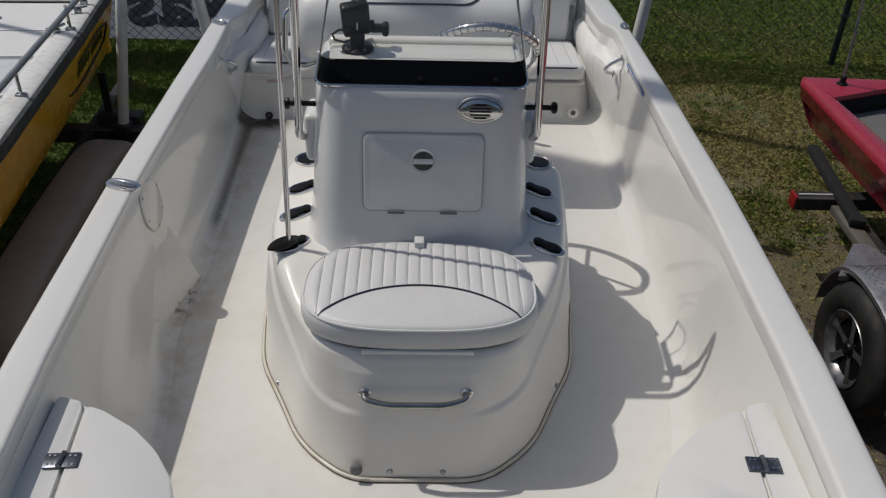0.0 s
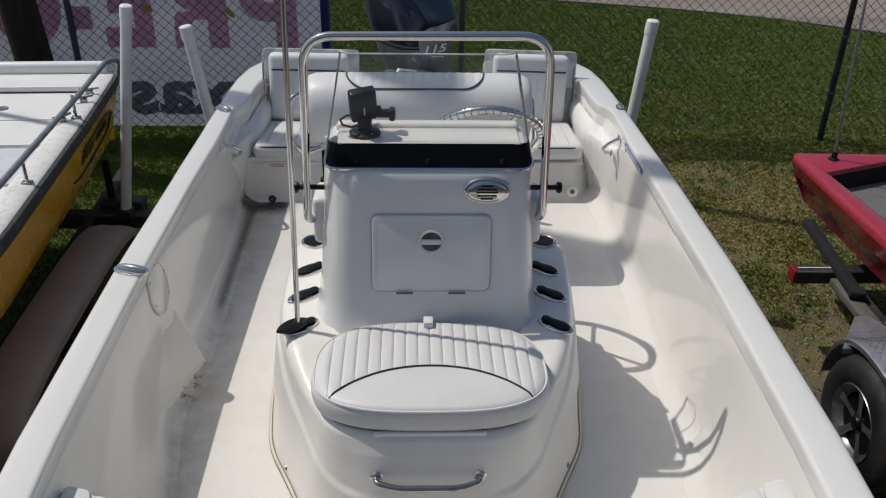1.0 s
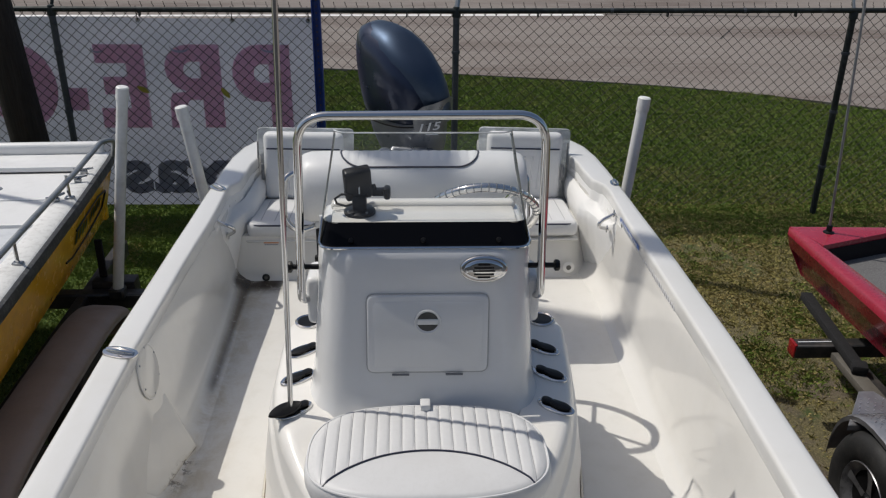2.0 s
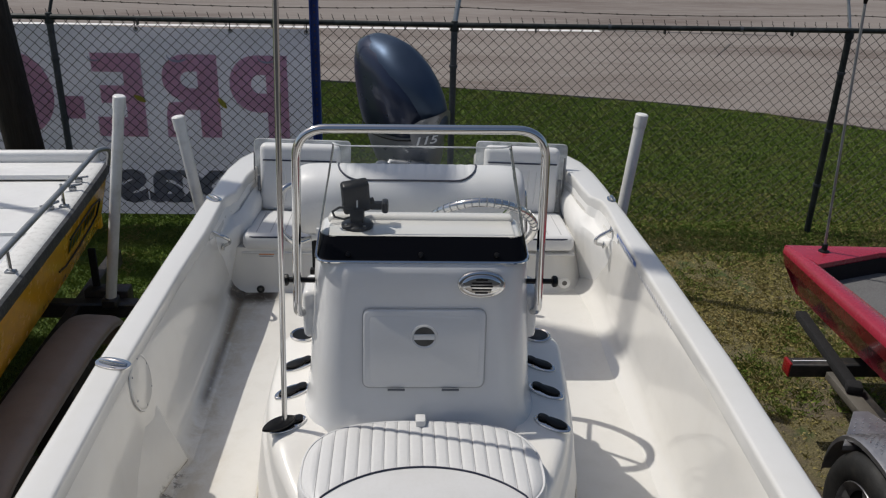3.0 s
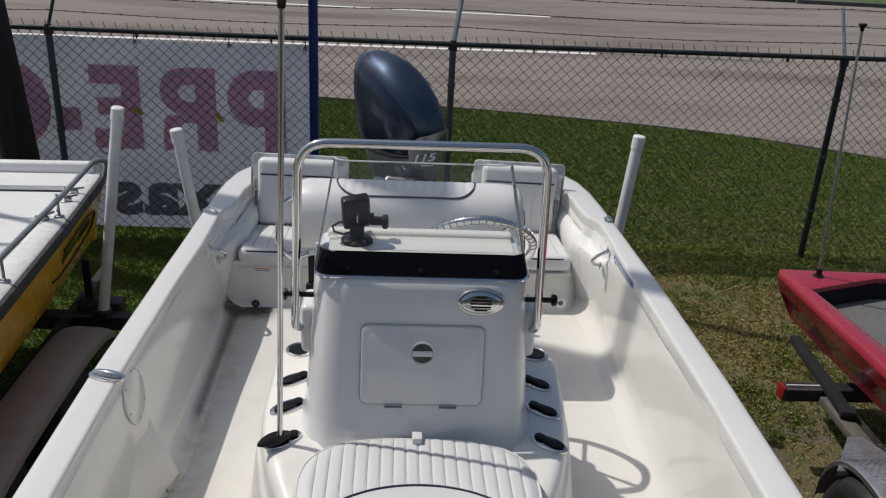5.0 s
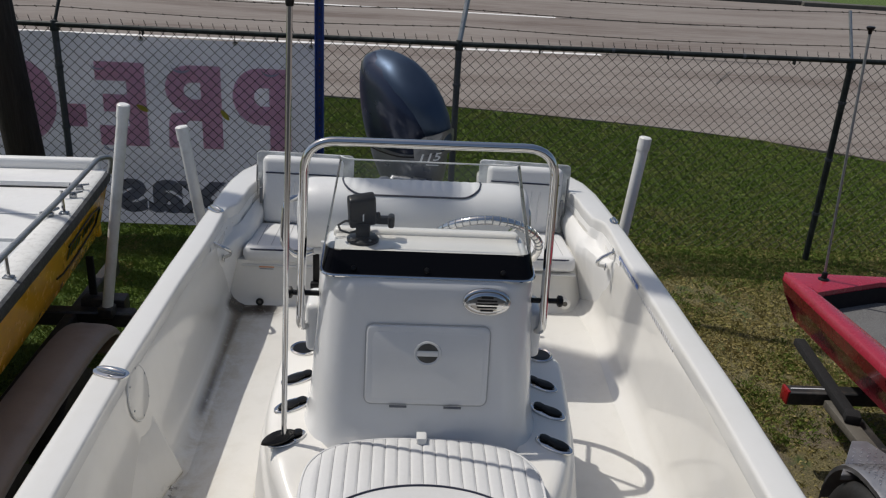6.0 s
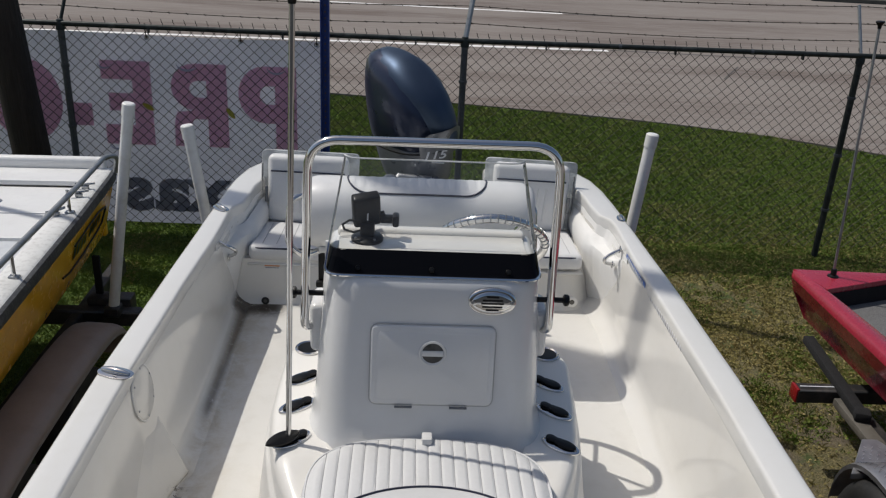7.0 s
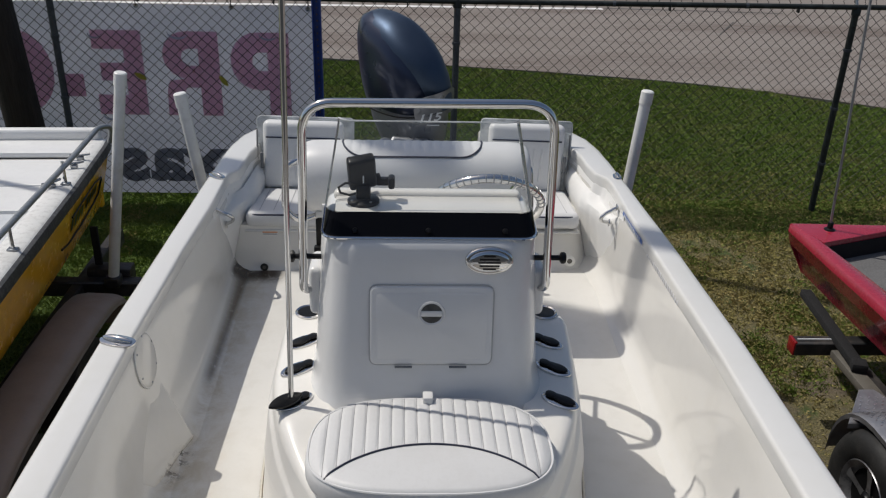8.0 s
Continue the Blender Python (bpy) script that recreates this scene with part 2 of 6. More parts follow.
def rounded(points, rad, seg=5, closed=False):
    """A polyline with its corners turned into arcs."""
    P = [Vector(p) for p in points]
    n, out = len(P), []
    for i, p in enumerate(P):
        if not closed and i in (0, n - 1):
            out.append(p)
            continue
        a, b = P[i - 1] - p, P[(i + 1) % n] - p
        r = rad[i] if isinstance(rad, (list, tuple)) else rad
        d = min(r, a.length * 0.49, b.length * 0.49)
        if d < 1e-5:
            out.append(p)
            continue
        s, e = p + a.normalized() * d, p + b.normalized() * d
        for k in range(seg + 1):
            u = k / seg
            out.append(s * (1 - u) ** 2 + p * 2 * u * (1 - u) + e * u * u)
    return out


def tube(points, r, n=10, closed=False, caps=True):
    """A pipe of radius r (or a radius for each point) along a polyline."""
    P = [Vector(p) for p in points]
    bm = bmesh.new()
    N = len(P)
    tang = []
    for i in range(N):
        a = P[i] - P[i - 1] if (closed or i > 0) else Vector()
        b = P[(i + 1) % N] - P[i] if (closed or i < N - 1) else Vector()
        tang.append((a.normalized() + b.normalized()).normalized())
    up = Vector((0, 0, 1)) if abs(tang[0].z) < 0.9 else Vector((0, 1, 0))
    side = tang[0].cross(up).normalized()
    rings = []
    for i in range(N):
        side = (side - tang[i] * side.dot(tang[i])).normalized()
        other = tang[i].cross(side)
        rr = r[i] if isinstance(r, (list, tuple)) else r
        rings.append([bm.verts.new(P[i] + (side * math.cos(a) + other * math.sin(a)) * rr) for a in (2 * math.pi * k / n for k in range(n))])
    for i in range(N if closed else N - 1):
        A, B = rings[i], rings[(i + 1) % N]
        for k in range(n):
            bm.faces.new((A[k], A[(k + 1) % n], B[(k + 1) % n], B[k]))
    if caps and not closed:
        bm.faces.new(rings[0][::-1])
        bm.faces.new(rings[-1])
    return bm


def loft(rings, ring_closed=True, cap0=False, cap1=False):
    bm = bmesh.new()
    R = [[bm.verts.new(p) for p in ring] for ring in rings]
    n = len(R[0])
    for A, B in zip(R, R[1:]):
        for k in range(n if ring_closed else n - 1):
            try:
                bm.faces.new((A[k], A[(k + 1) % n], B[(k + 1) % n], B[k]))
            except ValueError:
                pass
    if cap0:
        bm.faces.new(R[0][::-1])
    if cap1:
        bm.faces.new(R[-1])
    return bm


def lathe(profile, n=24, m=None, caps=True):
    """Turns (radius, height) pairs round the z axis."""
    bm = loft([[(r * math.cos(2 * math.pi * k / n), r * math.sin(2 * math.pi * k / n), z) for k in range(n)] for r, z in profile], True, caps and profile[0][0] > 0, caps and profile[-1][0] > 0)
    bmesh.ops.remove_doubles(bm, verts=bm.verts, dist=1e-5)
    if m is not None:
        bmesh.ops.transform(bm, matrix=m, verts=bm.verts)
    return bm


def slab(outline, depth, bev=0.0, seg=2, m=None):
    """A flat outline in x and y, made into a plate of that depth downwards from z = 0."""
    bm = bmesh.new()
    f = bm.faces.new([bm.verts.new((p[0], p[1], 0)) for p in outline])
    g = bmesh.ops.extrude_face_region(bm, geom=[f])
    bmesh.ops.translate(bm, vec=(0, 0, -depth), verts=[v for v in g["geom"] if isinstance(v, bmesh.types.BMVert)])
    if bev:
        top = [e for e in bm.edges if abs(e.verts[0].co.z) < 1e-6 and abs(e.verts[1].co.z) < 1e-6]
        bmesh.ops.bevel(bm, geom=top, offset=bev, segments=seg, affect="EDGES", profile=0.5)
    if m is not None:
        bmesh.ops.transform(bm, matrix=m, verts=bm.verts)
    return bm


def pad(outline, depth, r, z):
    """A plate with a softly rounded upper rim, its top at z."""
    c = sum((Vector(p) for p in outline), Vector()) / len(outline)

    def inset(d, h):
        ring = []
        for p in outline:
            v = Vector(p) - c
            v.z = 0
            ring.append((p[0] - v.x / v.length * d, p[1] - v.y / v.length * d, h))
        return ring
    return loft([inset(0, z - depth), inset(0, z - r), inset(r * 0.3, z - r * 0.3), inset(r, z)], cap0=True, cap1=True)


def ellipse(a, b, n=32, power=2.0, cx=0.0, cy=0.0, b2=None):
    out = []
    for k in range(n):
        t = 2 * math.pi * k / n
        c, s = math.cos(t), math.sin(t)
        bb = b if s >= 0 or b2 is None else b2
        out.append(Vector((cx + a * math.copysign(abs(c) ** (2 / power), c), cy + bb * math.copysign(abs(s) ** (2 / power), s), 0)))
    return out


def interp(y, table):
    """Smooth look-up in a table of (y, value)."""
    if y <= table[0][0]:
        return table[0][1]
    for (a, u), (b, v) in zip(table, table[1:]):
        if y <= b:
            t = (y - a) / (b - a)
            t = t * t * (3 - 2 * t) * 0.5 + t * 0.5
            return u + (v - u) * t
    return table[-1][1]


def frame_on(p, normal, up=(0, 0, 1)):
    """A pose at p whose z axis is the normal and whose y axis leans towards up."""
    z = Vector(normal).normalized()
    x = Vector(up).cross(z).normalized()
    y = z.cross(x)
    m = Matrix((x, y, z)).transposed().to_4x4()
    m.translation = p
    return m


def words(name, text, size, m, mat, parent, depth=0.002, mirrored=False, label="", bold=0.0, fill=None):
    """Lettering with the built-in font, turned into a mesh at the pose m."""
    cu = bpy.data.curves.new(name, "FONT")
    cu.body, cu.size, cu.extrude, cu.offset, cu.align_x, cu.align_y = text, size, depth / 2, bold, "CENTER", "CENTER"
    cu.resolution_u = 4
    ob = bpy.data.objects.new(name, cu)
    me = bpy.data.meshes.new_from_object(ob)
    bpy.data.objects.remove(ob)
    bpy.data.curves.remove(cu)
    if fill:
        xs, ys = [v.co.x for v in me.vertices], [v.co.y for v in me.vertices]
        me.transform(Matrix.Diagonal((fill[0] / (max(xs) - min(xs)), fill[1] / (max(ys) - min(ys)), 1, 1)) @ Matrix.Translation((-(max(xs) + min(xs)) / 2, -(max(ys) + min(ys)) / 2, 0)))
    me.transform(m @ Matrix.Diagonal((-1 if mirrored else 1, 1, 1, 1)))
    if mirrored:
        me.flip_normals()
    me.materials.clear()
    me.materials.append(mat)
    me.name = name
    return part(name, me, mat, parent, label)

# ---- ground, road, grass ----
def ground_material():
    m = bpy.data.materials.new("patchy_turf")
    m.use_nodes = True
    nt = m.node_tree
    b = nt.nodes["Principled BSDF"]
    co = nt.nodes.new("ShaderNodeTexCoord").outputs["Object"]
    sep = nt.nodes.new("ShaderNodeSeparateXYZ")
    nt.links.new(co, sep.inputs[0])
    soil = mix_rgb(nt, ramp(nt, noise_node(nt, co, 5, 6, 0.65), 0.35, 0.7), (0.165, 0.132, 0.098), (0.075, 0.060, 0.045))
    straw = mix_rgb(nt, ramp(nt, noise_node(nt, co, 90, 6, 0.85), 0.38, 0.60), (0.250, 0.208, 0.100), (0.075, 0.070, 0.028))
    lush = mix_rgb(nt, ramp(nt, noise_node(nt, co, 60, 6, 0.8), 0.38, 0.62), (0.040, 0.072, 0.010), (0.100, 0.160, 0.026))
    straw = mix_rgb(nt, ramp(nt, noise_node(nt, co, 2.2, 6, 0.75), 0.54, 0.66), straw, (0.062, 0.090, 0.022))
    worn = ramp(nt, maths(nt, "ADD", maths(nt, "MULTIPLY", sep.outputs[1], -0.21), maths(nt, "MULTIPLY", noise_node(nt, co, 1.3, 6, 0.7), 1.7)), -0.20, 0.08)
    far = ramp(nt, maths(nt, "ADD", sep.outputs[1], maths(nt, "MULTIPLY", noise_node(nt, co, 0.9, 5, 0.6), 2.6)), 7.9, 9.0)
    left = maths(nt, "MULTIPLY", ramp(nt, sep.outputs[0], -1.4, -0.9, 1.0, 0.0), ramp(nt, sep.outputs[1], 3.6, 4.4))
    far = maths(nt, "MAXIMUM", far, left)
    here = ramp(nt, maths(nt, "ABSOLUTE", maths(nt, "SUBTRACT", sep.outputs[1], 4.0)), 3.0, 6.0, 1.0, 0.0)
    near = mix_rgb(nt, maths(nt, "MULTIPLY", worn, here), straw, soil)
    # unseen ground behind the camera greyed to keep reflections neutral
    unseen_grey = mix_rgb(nt, noise_node(nt, co, 50, 4), (0.19, 0.18, 0.17), (0.27, 0.26, 0.25))
    near = mix_rgb(nt, ramp(nt, sep.outputs[1], -1.5, 1.5), unseen_grey, near)
    nt.links.new(mix_rgb(nt, far, near, lush), b.inputs["Base Color"])
    b.inputs["Roughness"].default_value = 0.95
    bp = nt.nodes.new("ShaderNodeBump")
    bp.inputs["Distance"].default_value = 0.03
    nt.links.new(noise_node(nt, co, 26, 6, 0.7), bp.inputs["Height"])
    nt.links.new(bp.outputs[0], b.inputs["Normal"])
    return m


def sheet(x0, x1, y0, y1, nx, ny, height):
    xs, ys = np.linspace(x0, x1, nx), np.linspace(y0, y1, ny)
    return loft([[(x, y, height(x, y)) for x in xs] for y in ys], ring_closed=False)


def bumps(x, y):
    if not (-6 < x < 10 and 0 < y < 13):
        return 0.0
    return 0.022 * noise.noise((x * 1.1, y * 1.1, 0.3)) + 0.012 * noise.noise((x * 4, y * 4, 2.0)) - 0.015


inner = sheet(-8, 12, -4, 14, 120, 110, bumps)
outer = loft([[(r * math.cos(a) + 2, r * math.sin(a) + 5, -0.03) for a in (2 * math.pi * k / 48 for k in range(48))] for r in (7, 40, 400, 2500)])
solid("ground", join(inner, outer), ground_material(), "worn patchy lawn with bare soil and dry grass", "ground", kind="structure")

CONCRETE = material("stained_concrete", (0.232, 0.204, 0.184), 0.9, c2=(0.140, 0.112, 0.098), s2=0.75, lo=0.40, hi=0.72, stretch=(0.16, 1, 1), c3=(0.27, 0.25, 0.235), s3=9, a3=0.5, bump=0.003, bump_scale=60, spec=0.2)
ROAD_EDGE = [(-60, 15.5), (-14, 14.2), (-6, 13.5), (-1.1, 12.85), (1.86, 12.3), (4.14, 11.72), (6.1, 10.7), (8.0, 9.3), (11, 6.2), (14, 2), (18, -6), (24, -30)]
road_outline = [Vector((p.x, p.y, 0.012)) for p in rounded([(x, y, 0) for x, y in ROAD_EDGE], 2.0, 6)]
road_outline += [Vector((60, -30, 0.012)), Vector((60, 24.4, 0.012)), Vector((12, 27.3, 0.012)), Vector((-60, 31.5, 0.012))]
road = thing("road", (3, 18, 0), "stained pinkish concrete road with white edge lines", "road", kind="structure")
part("road_surface", slab(road_outline, 0.06, 0.004, 1, Matrix.Translation((0, 0, 0.012))), CONCRETE, road)
PAINT = material("worn_road_paint", (0.82, 0.81, 0.79), 0.7, c2=(0.60, 0.57, 0.54), s2=9)
TAR = material("dark_joint_tar", (0.06, 0.055, 0.052), 0.8, c2=(0.12, 0.11, 0.10), s2=20)


def strip(x0, y0, x1, y1, w, z=0.0165):
    d = Vector((x1 - x0, y1 - y0, 0)).normalized()
    s = Vector((-d.y, d.x, 0)) * w / 2
    a, b = Vector((x0, y0, z)), Vector((x1, y1, z))
    return loft([[a - s, a + s], [b - s, b + s]], ring_closed=False)


part("lane_line", strip(-14, 16.6, 3.75, 17.18, 0.17), PAINT, road)
part("lane_line", strip(-9.0, 22.55, 3.6, 21.96, 0.16), PAINT, road)
part("joint", strip(3.80, 17.26, 7.23, 17.07, 0.075), TAR, road, "dark tar joint in the concrete")
part("joint", strip(3.65, 21.95, 7.2, 21.84, 0.08), TAR, road, "dark tar joint in the concrete")
part("joint", strip(5.30, 14.96, 5.95, 16.14, 0.028), TAR, road)
KERB = material("grey_kerb", (0.10, 0.098, 0.085), 0.9, c2=(0.06, 0.06, 0.05), s2=2)
kerb = thing("kerb", (12, 27.6, 0), "dark grey concrete kerb along the far side of the road", "kerb", kind="structure")
part("kerb_stone", join(box((30, 26.18, 0.06), (36, 0.25, 0.16), 0.02, 1, Matrix.Rotation(-0.060, 4, "Z")), box((-24, 29.55, 0.06), (74, 0.25, 0.16), 0.02, 1, Matrix.Rotation(-0.058, 4, "Z"))), KERB, kerb)


def grass_material(name, a, b, c):
    m = bpy.data.materials.new(name)
    m.use_nodes = True
    nt = m.node_tree
    p = nt.nodes["Principled BSDF"]
    g = nt.nodes.new("ShaderNodeNewGeometry")
    co = nt.nodes.new("ShaderNodeTexCoord").outputs["Object"]
    col = mix_rgb(nt, g.outputs["Random Per Island"], a, b)
    nt.links.new(mix_rgb(nt, ramp(nt, noise_node(nt, co, 2.2, 5, 0.65), 0.42, 0.68), col, c), p.inputs["Base Color"])
    p.inputs["Roughness"].default_value = 0.6
    p.inputs["Specular IOR Level"].default_value = 0.25
    return m


def grass(name, mat, label, count, area, keep, lo, hi, width, seed, flat=0.0):
    rng = np.random.default_rng(seed)
    x0, x1, y0, y1 = area
    P = np.stack([rng.uniform(x0, x1, count), rng.uniform(y0, y1, count)], 1)
    ok = np.array([rng.random() < keep(px, py) for px, py in P])
    P = P[ok]
    n = len(P)
    h, az, lean = rng.uniform(lo, hi, n), rng.uniform(0, 2 * np.pi, n), rng.uniform(0.2 + flat, 1.1 + flat, n)
    z = np.array([bumps(px, py) for px, py in P]) - 0.004
    h *= np.array([max(0.4, 0.95 + 0.42 * noise.noise((px * 24, py * 24, 0.7)) + 0.35 * noise.noise((px * 9, py * 9, 5.1))) for px, py in P])
    d = np.stack([np.cos(az), np.sin(az)], 1)
    s = np.stack([-d[:, 1], d[:, 0]], 1) * width * rng.uniform(0.6, 1.4, n)[:, None]
    V = np.zeros((n, 4, 3), np.float32)
    V[:, 0, :2], V[:, 1, :2] = P - s, P + s
    V[:, 0, 2] = V[:, 1, 2] = z
    V[:, 2, :2], V[:, 2, 2] = P + d * (h * lean * 0.35)[:, None] + s * 0.7, z + h * 0.62
    V[:, 3, :2], V[:, 3, 2] = P + d * (h * lean)[:, None], z + h * (1.0 - 0.3 * lean)
    F = np.arange(n, dtype=np.int32)[:, None] * 4 + np.array([[0, 1, 2, 0, 2, 3]], np.int32)
    me = bpy.data.meshes.new(name)
    me.vertices.add(n * 4)
    me.vertices.foreach_set("co", V.ravel())
    me.loops.add(n * 6)
    me.loops.foreach_set("vertex_index", F.ravel())
    me.polygons.add(n * 2)
    me.polygons.foreach_set("loop_start", np.arange(n * 2, dtype=np.int32) * 3)
    me.update(calc_edges=True)
    me.materials.append(mat)
    return tagged(new(name, me), label, "grass", kind="stuff")


def edge_y(x):
    return interp(x, ROAD_EDGE)


def shade_patch(x, y, s=1.0, o=0.0):
    return noise.noise((x * s, y * s, o))


def lush_keep(x, y):
    if y > edge_y(x) - 0.03 + 0.05 * shade_patch(x, y, 6) or (-1.0 < x < 1.0 and y < 5.2):
        return 0.0
    f = (y + 0.8 * shade_patch(x, y, 0.9, 5)) - (6.75 if x > -1 else 4.2)
    base = max(0.0, min(1.0, f / 0.9))
    p = shade_patch(x, y, 1.6, 9) + 0.6 * shade_patch(x, y, 6, 2) + 0.4 * shade_patch(x, y, 15, 1)
    if x > 1.2:
        p += 0.35 * max(0.0, 1 - abs(y - 5.05) / 0.45) - 0.3 * max(0.0, min(1.0, (4.75 - y) / 0.3))
    return max(base * (0.75 + 0.5 * shade_patch(x, y, 11, 8)), 0.45 * max(0.0, min(1.0, (p - 0.08) / 0.35)))


def dry_keep(x, y):
    if y > 9.0 or (-1.0 < x < 1.0 and y < 5.2) or (x < -1.1 and y > 4.0 and shade_patch(x, y, 2, 6) < 0.3):
        return 0.0
    p = shade_patch(x, y, 1.4, 3) + 0.7 * shade_patch(x, y, 5, 7) + 0.8 * shade_patch(x, y, 13, 4) + 0.1 - (1.1 * max(0.0, min(1.0, (4.85 - y) / 0.4)) if x > 1.2 else 0.0)
    d = max(0.08, min(1.0, 0.72 + 1.2 * p))
    return d * max(0.0, min(1.0, (9.0 - y) / 1.8))


LUSH = grass_material("lush_grass", (0.098, 0.158, 0.026), (0.165, 0.232, 0.046), (0.185, 0.212, 0.058))
DRY = grass_material("dry_grass", (0.37, 0.315, 0.125), (0.23, 0.225, 0.070), (0.40, 0.325, 0.145))
grass("lawn_grass", LUSH, "dense green lawn grass up to the road", 1700000, (-3.6, 7.4, 2.8, 12.9), lush_keep, 0.014, 0.046, 0.0011, 3)
grass("dry_grass", DRY, "thin straw-coloured dry grass on bare soil", 720000, (-3.2, 5.5, 2.6, 9.2), dry_keep, 0.012, 0.036, 0.0008, 4, 0.2)


# ---- fence, banner, posts behind ----
FENCE_POST = material("lighter_grey_steel", (0.085, 0.095, 0.108), 0.5, 0.3, c2=(0.05, 0.056, 0.062), s2=7, c3=(0.14, 0.15, 0.16), s3=45, a3=0.4, spec=0.3)
FY = 7.4
TOP = 1.785


def rail_z(x):
    return TOP + 0.0055 * max(0.0, x - 0.36)


def chain_link_fence():
    f = thing("chain_link_fence", (0.36, FY, 0), "dark galvanised chain-link fence topped with barbed wire", "fence")
    posts = [-6.1, -2.85, 0.36, 3.63, 6.9]
    for x in posts:
        # posts left of x = 1 take a lighter steel, painting in sun on them
        part("post", tube([(x, FY, -0.05), (x, FY, TOP)], 0.027, 12), FENCE_DARK if x > 1 else FENCE_POST, f)
        part("post_cap", join(lathe([(0.036, -0.05), (0.036, 0.0), (0.025, 0.03), (0.0, 0.035)], 12, Matrix.Translation((x, FY, TOP)))), FENCE_DARK, f)
        lean = 0.35 if x < 1 else -0.06
        part("barbed_wire_arm", tube([(x, FY, TOP), (x - 0.02 + lean * 0.25, FY + 0.16, TOP + 0.40)], 0.022 if x == 0.36 else 0.014, 8), GALV if x > 0 else FENCE_DARK, f)
        for z in (0.45, 0.95, 1.45):
            part("tie_band", lathe([(0.034, -0.012), (0.036, 0), (0.034, 0.012)], 10, Matrix.Translation((x, FY, z))), FENCE_POST, f)
    part("top_rail", tube([(x, FY - 0.012, rail_z(x)) for x in (-7.5, 0.36, 3.63, 9.6)], 0.021, 10), FENCE_DARK, f)
    for x in (1.62, 2.71, 4.9):
        part("rail_sleeve", tube([(x - 0.012, FY - 0.012, rail_z(x)), (x + 0.012, FY - 0.012, rail_z(x))], 0.0235, 12), FENCE_POST, f)
    for k in range(15):
        x = -6.4 + k * 1.06
        part("rail_clip", box((x, FY - 0.01, rail_z(x) - 0.025), (0.010, 0.05, 0.05), 0.003, 1), FENCE_DARK, f)
    for i, (dy, dz) in enumerate(((0.05, 0.13), (0.10, 0.26), (0.155, 0.39))):
        pts = []
        for k in range(120):
            x = -7.5 + k * 17.1 / 119
            span = ((x + 6.1) / 3.26) % 1.0
            pts.append((x, FY + dy, TOP + dz - 0.03 * math.sin(math.pi * span)))
        part("barbed_wire", tube(pts, 0.0032, 4), WIRE, f)
        barbs = []
        for k in range(120):
            x = -7.4 + k * 0.142
            span = ((x + 6.1) / 3.26) % 1.0
            z = TOP + dz - 0.03 * math.sin(math.pi * span)
            barbs.append(tube([(x - 0.012, FY + dy, z + 0.001), (x - 0.004, FY + dy - 0.004, z + 0.004), (x + 0.004, FY + dy + 0.004, z - 0.003), (x + 0.012, FY + dy, z + 0.002)], [0.003, 0.0058, 0.0058, 0.003], 5))
        tagged(part("wire_barb", join(*barbs), WIRE, f), kind="stuff")
    # woven zigzag wires, each turning at the height of its neighbour's bends
    P, x = 0.09, -6.2
    V, F = [], []
    h, rows, i = 0.043, 40, 0
    while x < 8.2:
        flip = i % 2
        prev = None
        for k in range(rows + 1):
            z = rail_z(x) - k * h + (0.012 if k == 0 else 0)
            off = P * 0.5 if (k + flip) % 2 else 0.0
            if k == 0:
                off = P * 0.25 + (0.012 if flip else -0.012)
            c = (x + off, FY + 0.026 + (0.004 if k % 2 else -0.004), z)
            base = len(V)
            r = 0.0037
            V += [(c[0] + r, c[1], c[2]), (c[0] - r * 0.5, c[1] + r * 0.87, c[2]), (c[0] - r * 0.5, c[1] - r * 0.87, c[2])]
            if prev is not None:
                F += [(prev + a, prev + (a + 1) % 3, base + (a + 1) % 3, base + a) for a in range(3)]
            prev = base
        x += P * 0.5
        i += 1
    me = bpy.data.meshes.new("mesh_wires")
    me.from_pydata(V, [], F)
    me.update()
    me.materials.append(WIRE)
    ob = new("woven_wire", me)
    ob.parent = f
    ob.matrix_parent_inverse = Matrix.Translation(-f.location)
    tagged(ob, kind="stuff")
    tips = []
    for tx in np.arange(-6.2, 8.2, 0.09):
        zt = rail_z(tx)
        tips.append(tube([(tx + 0.003, FY + 0.018, zt + 0.015), (tx + 0.007, FY + 0.02, zt + 0.026), (tx - 0.004, FY + 0.022, zt + 0.038), (tx - 0.002, FY + 0.02, zt + 0.048), (tx - 0.008, FY + 0.02, zt + 0.060)], 0.0026, 4))
    tagged(part("twisted_wire_end", join(*tips), WIRE, f), kind="stuff")


chain_link_fence()

def printed_cloth(name, base, c2, glow):
    """Banner cloth that lets part of the daylight through from behind."""
    m = material(name, base, 0.6, c2=c2, s2=2.5, c3=tuple(v * 1.12 for v in base), s3=25, a3=0.3)
    nt = m.node_tree
    b, out = nt.nodes["Principled BSDF"], nt.nodes["Material Output"]
    tr, mx = nt.nodes.new("ShaderNodeBsdfTranslucent"), nt.nodes.new("ShaderNodeMixShader")
    nt.links.new(b.inputs["Base Color"].links[0].from_socket, tr.inputs[0])
    mx.inputs[0].default_value = glow
    nt.links.new(b.outputs[0], mx.inputs[1])
    nt.links.new(tr.outputs[0], mx.inputs[2])
    nt.links.new(mx.outputs[0], out.inputs["Surface"])
    return m


VINYL_BANNER = printed_cloth("translucent_banner", (0.56, 0.565, 0.65), (0.50, 0.505, 0.59), 0.5)
BANNER_PINK = printed_cloth("pink_print", (0.85, 0.61, 0.73), (0.79, 0.55, 0.67), 0.55)
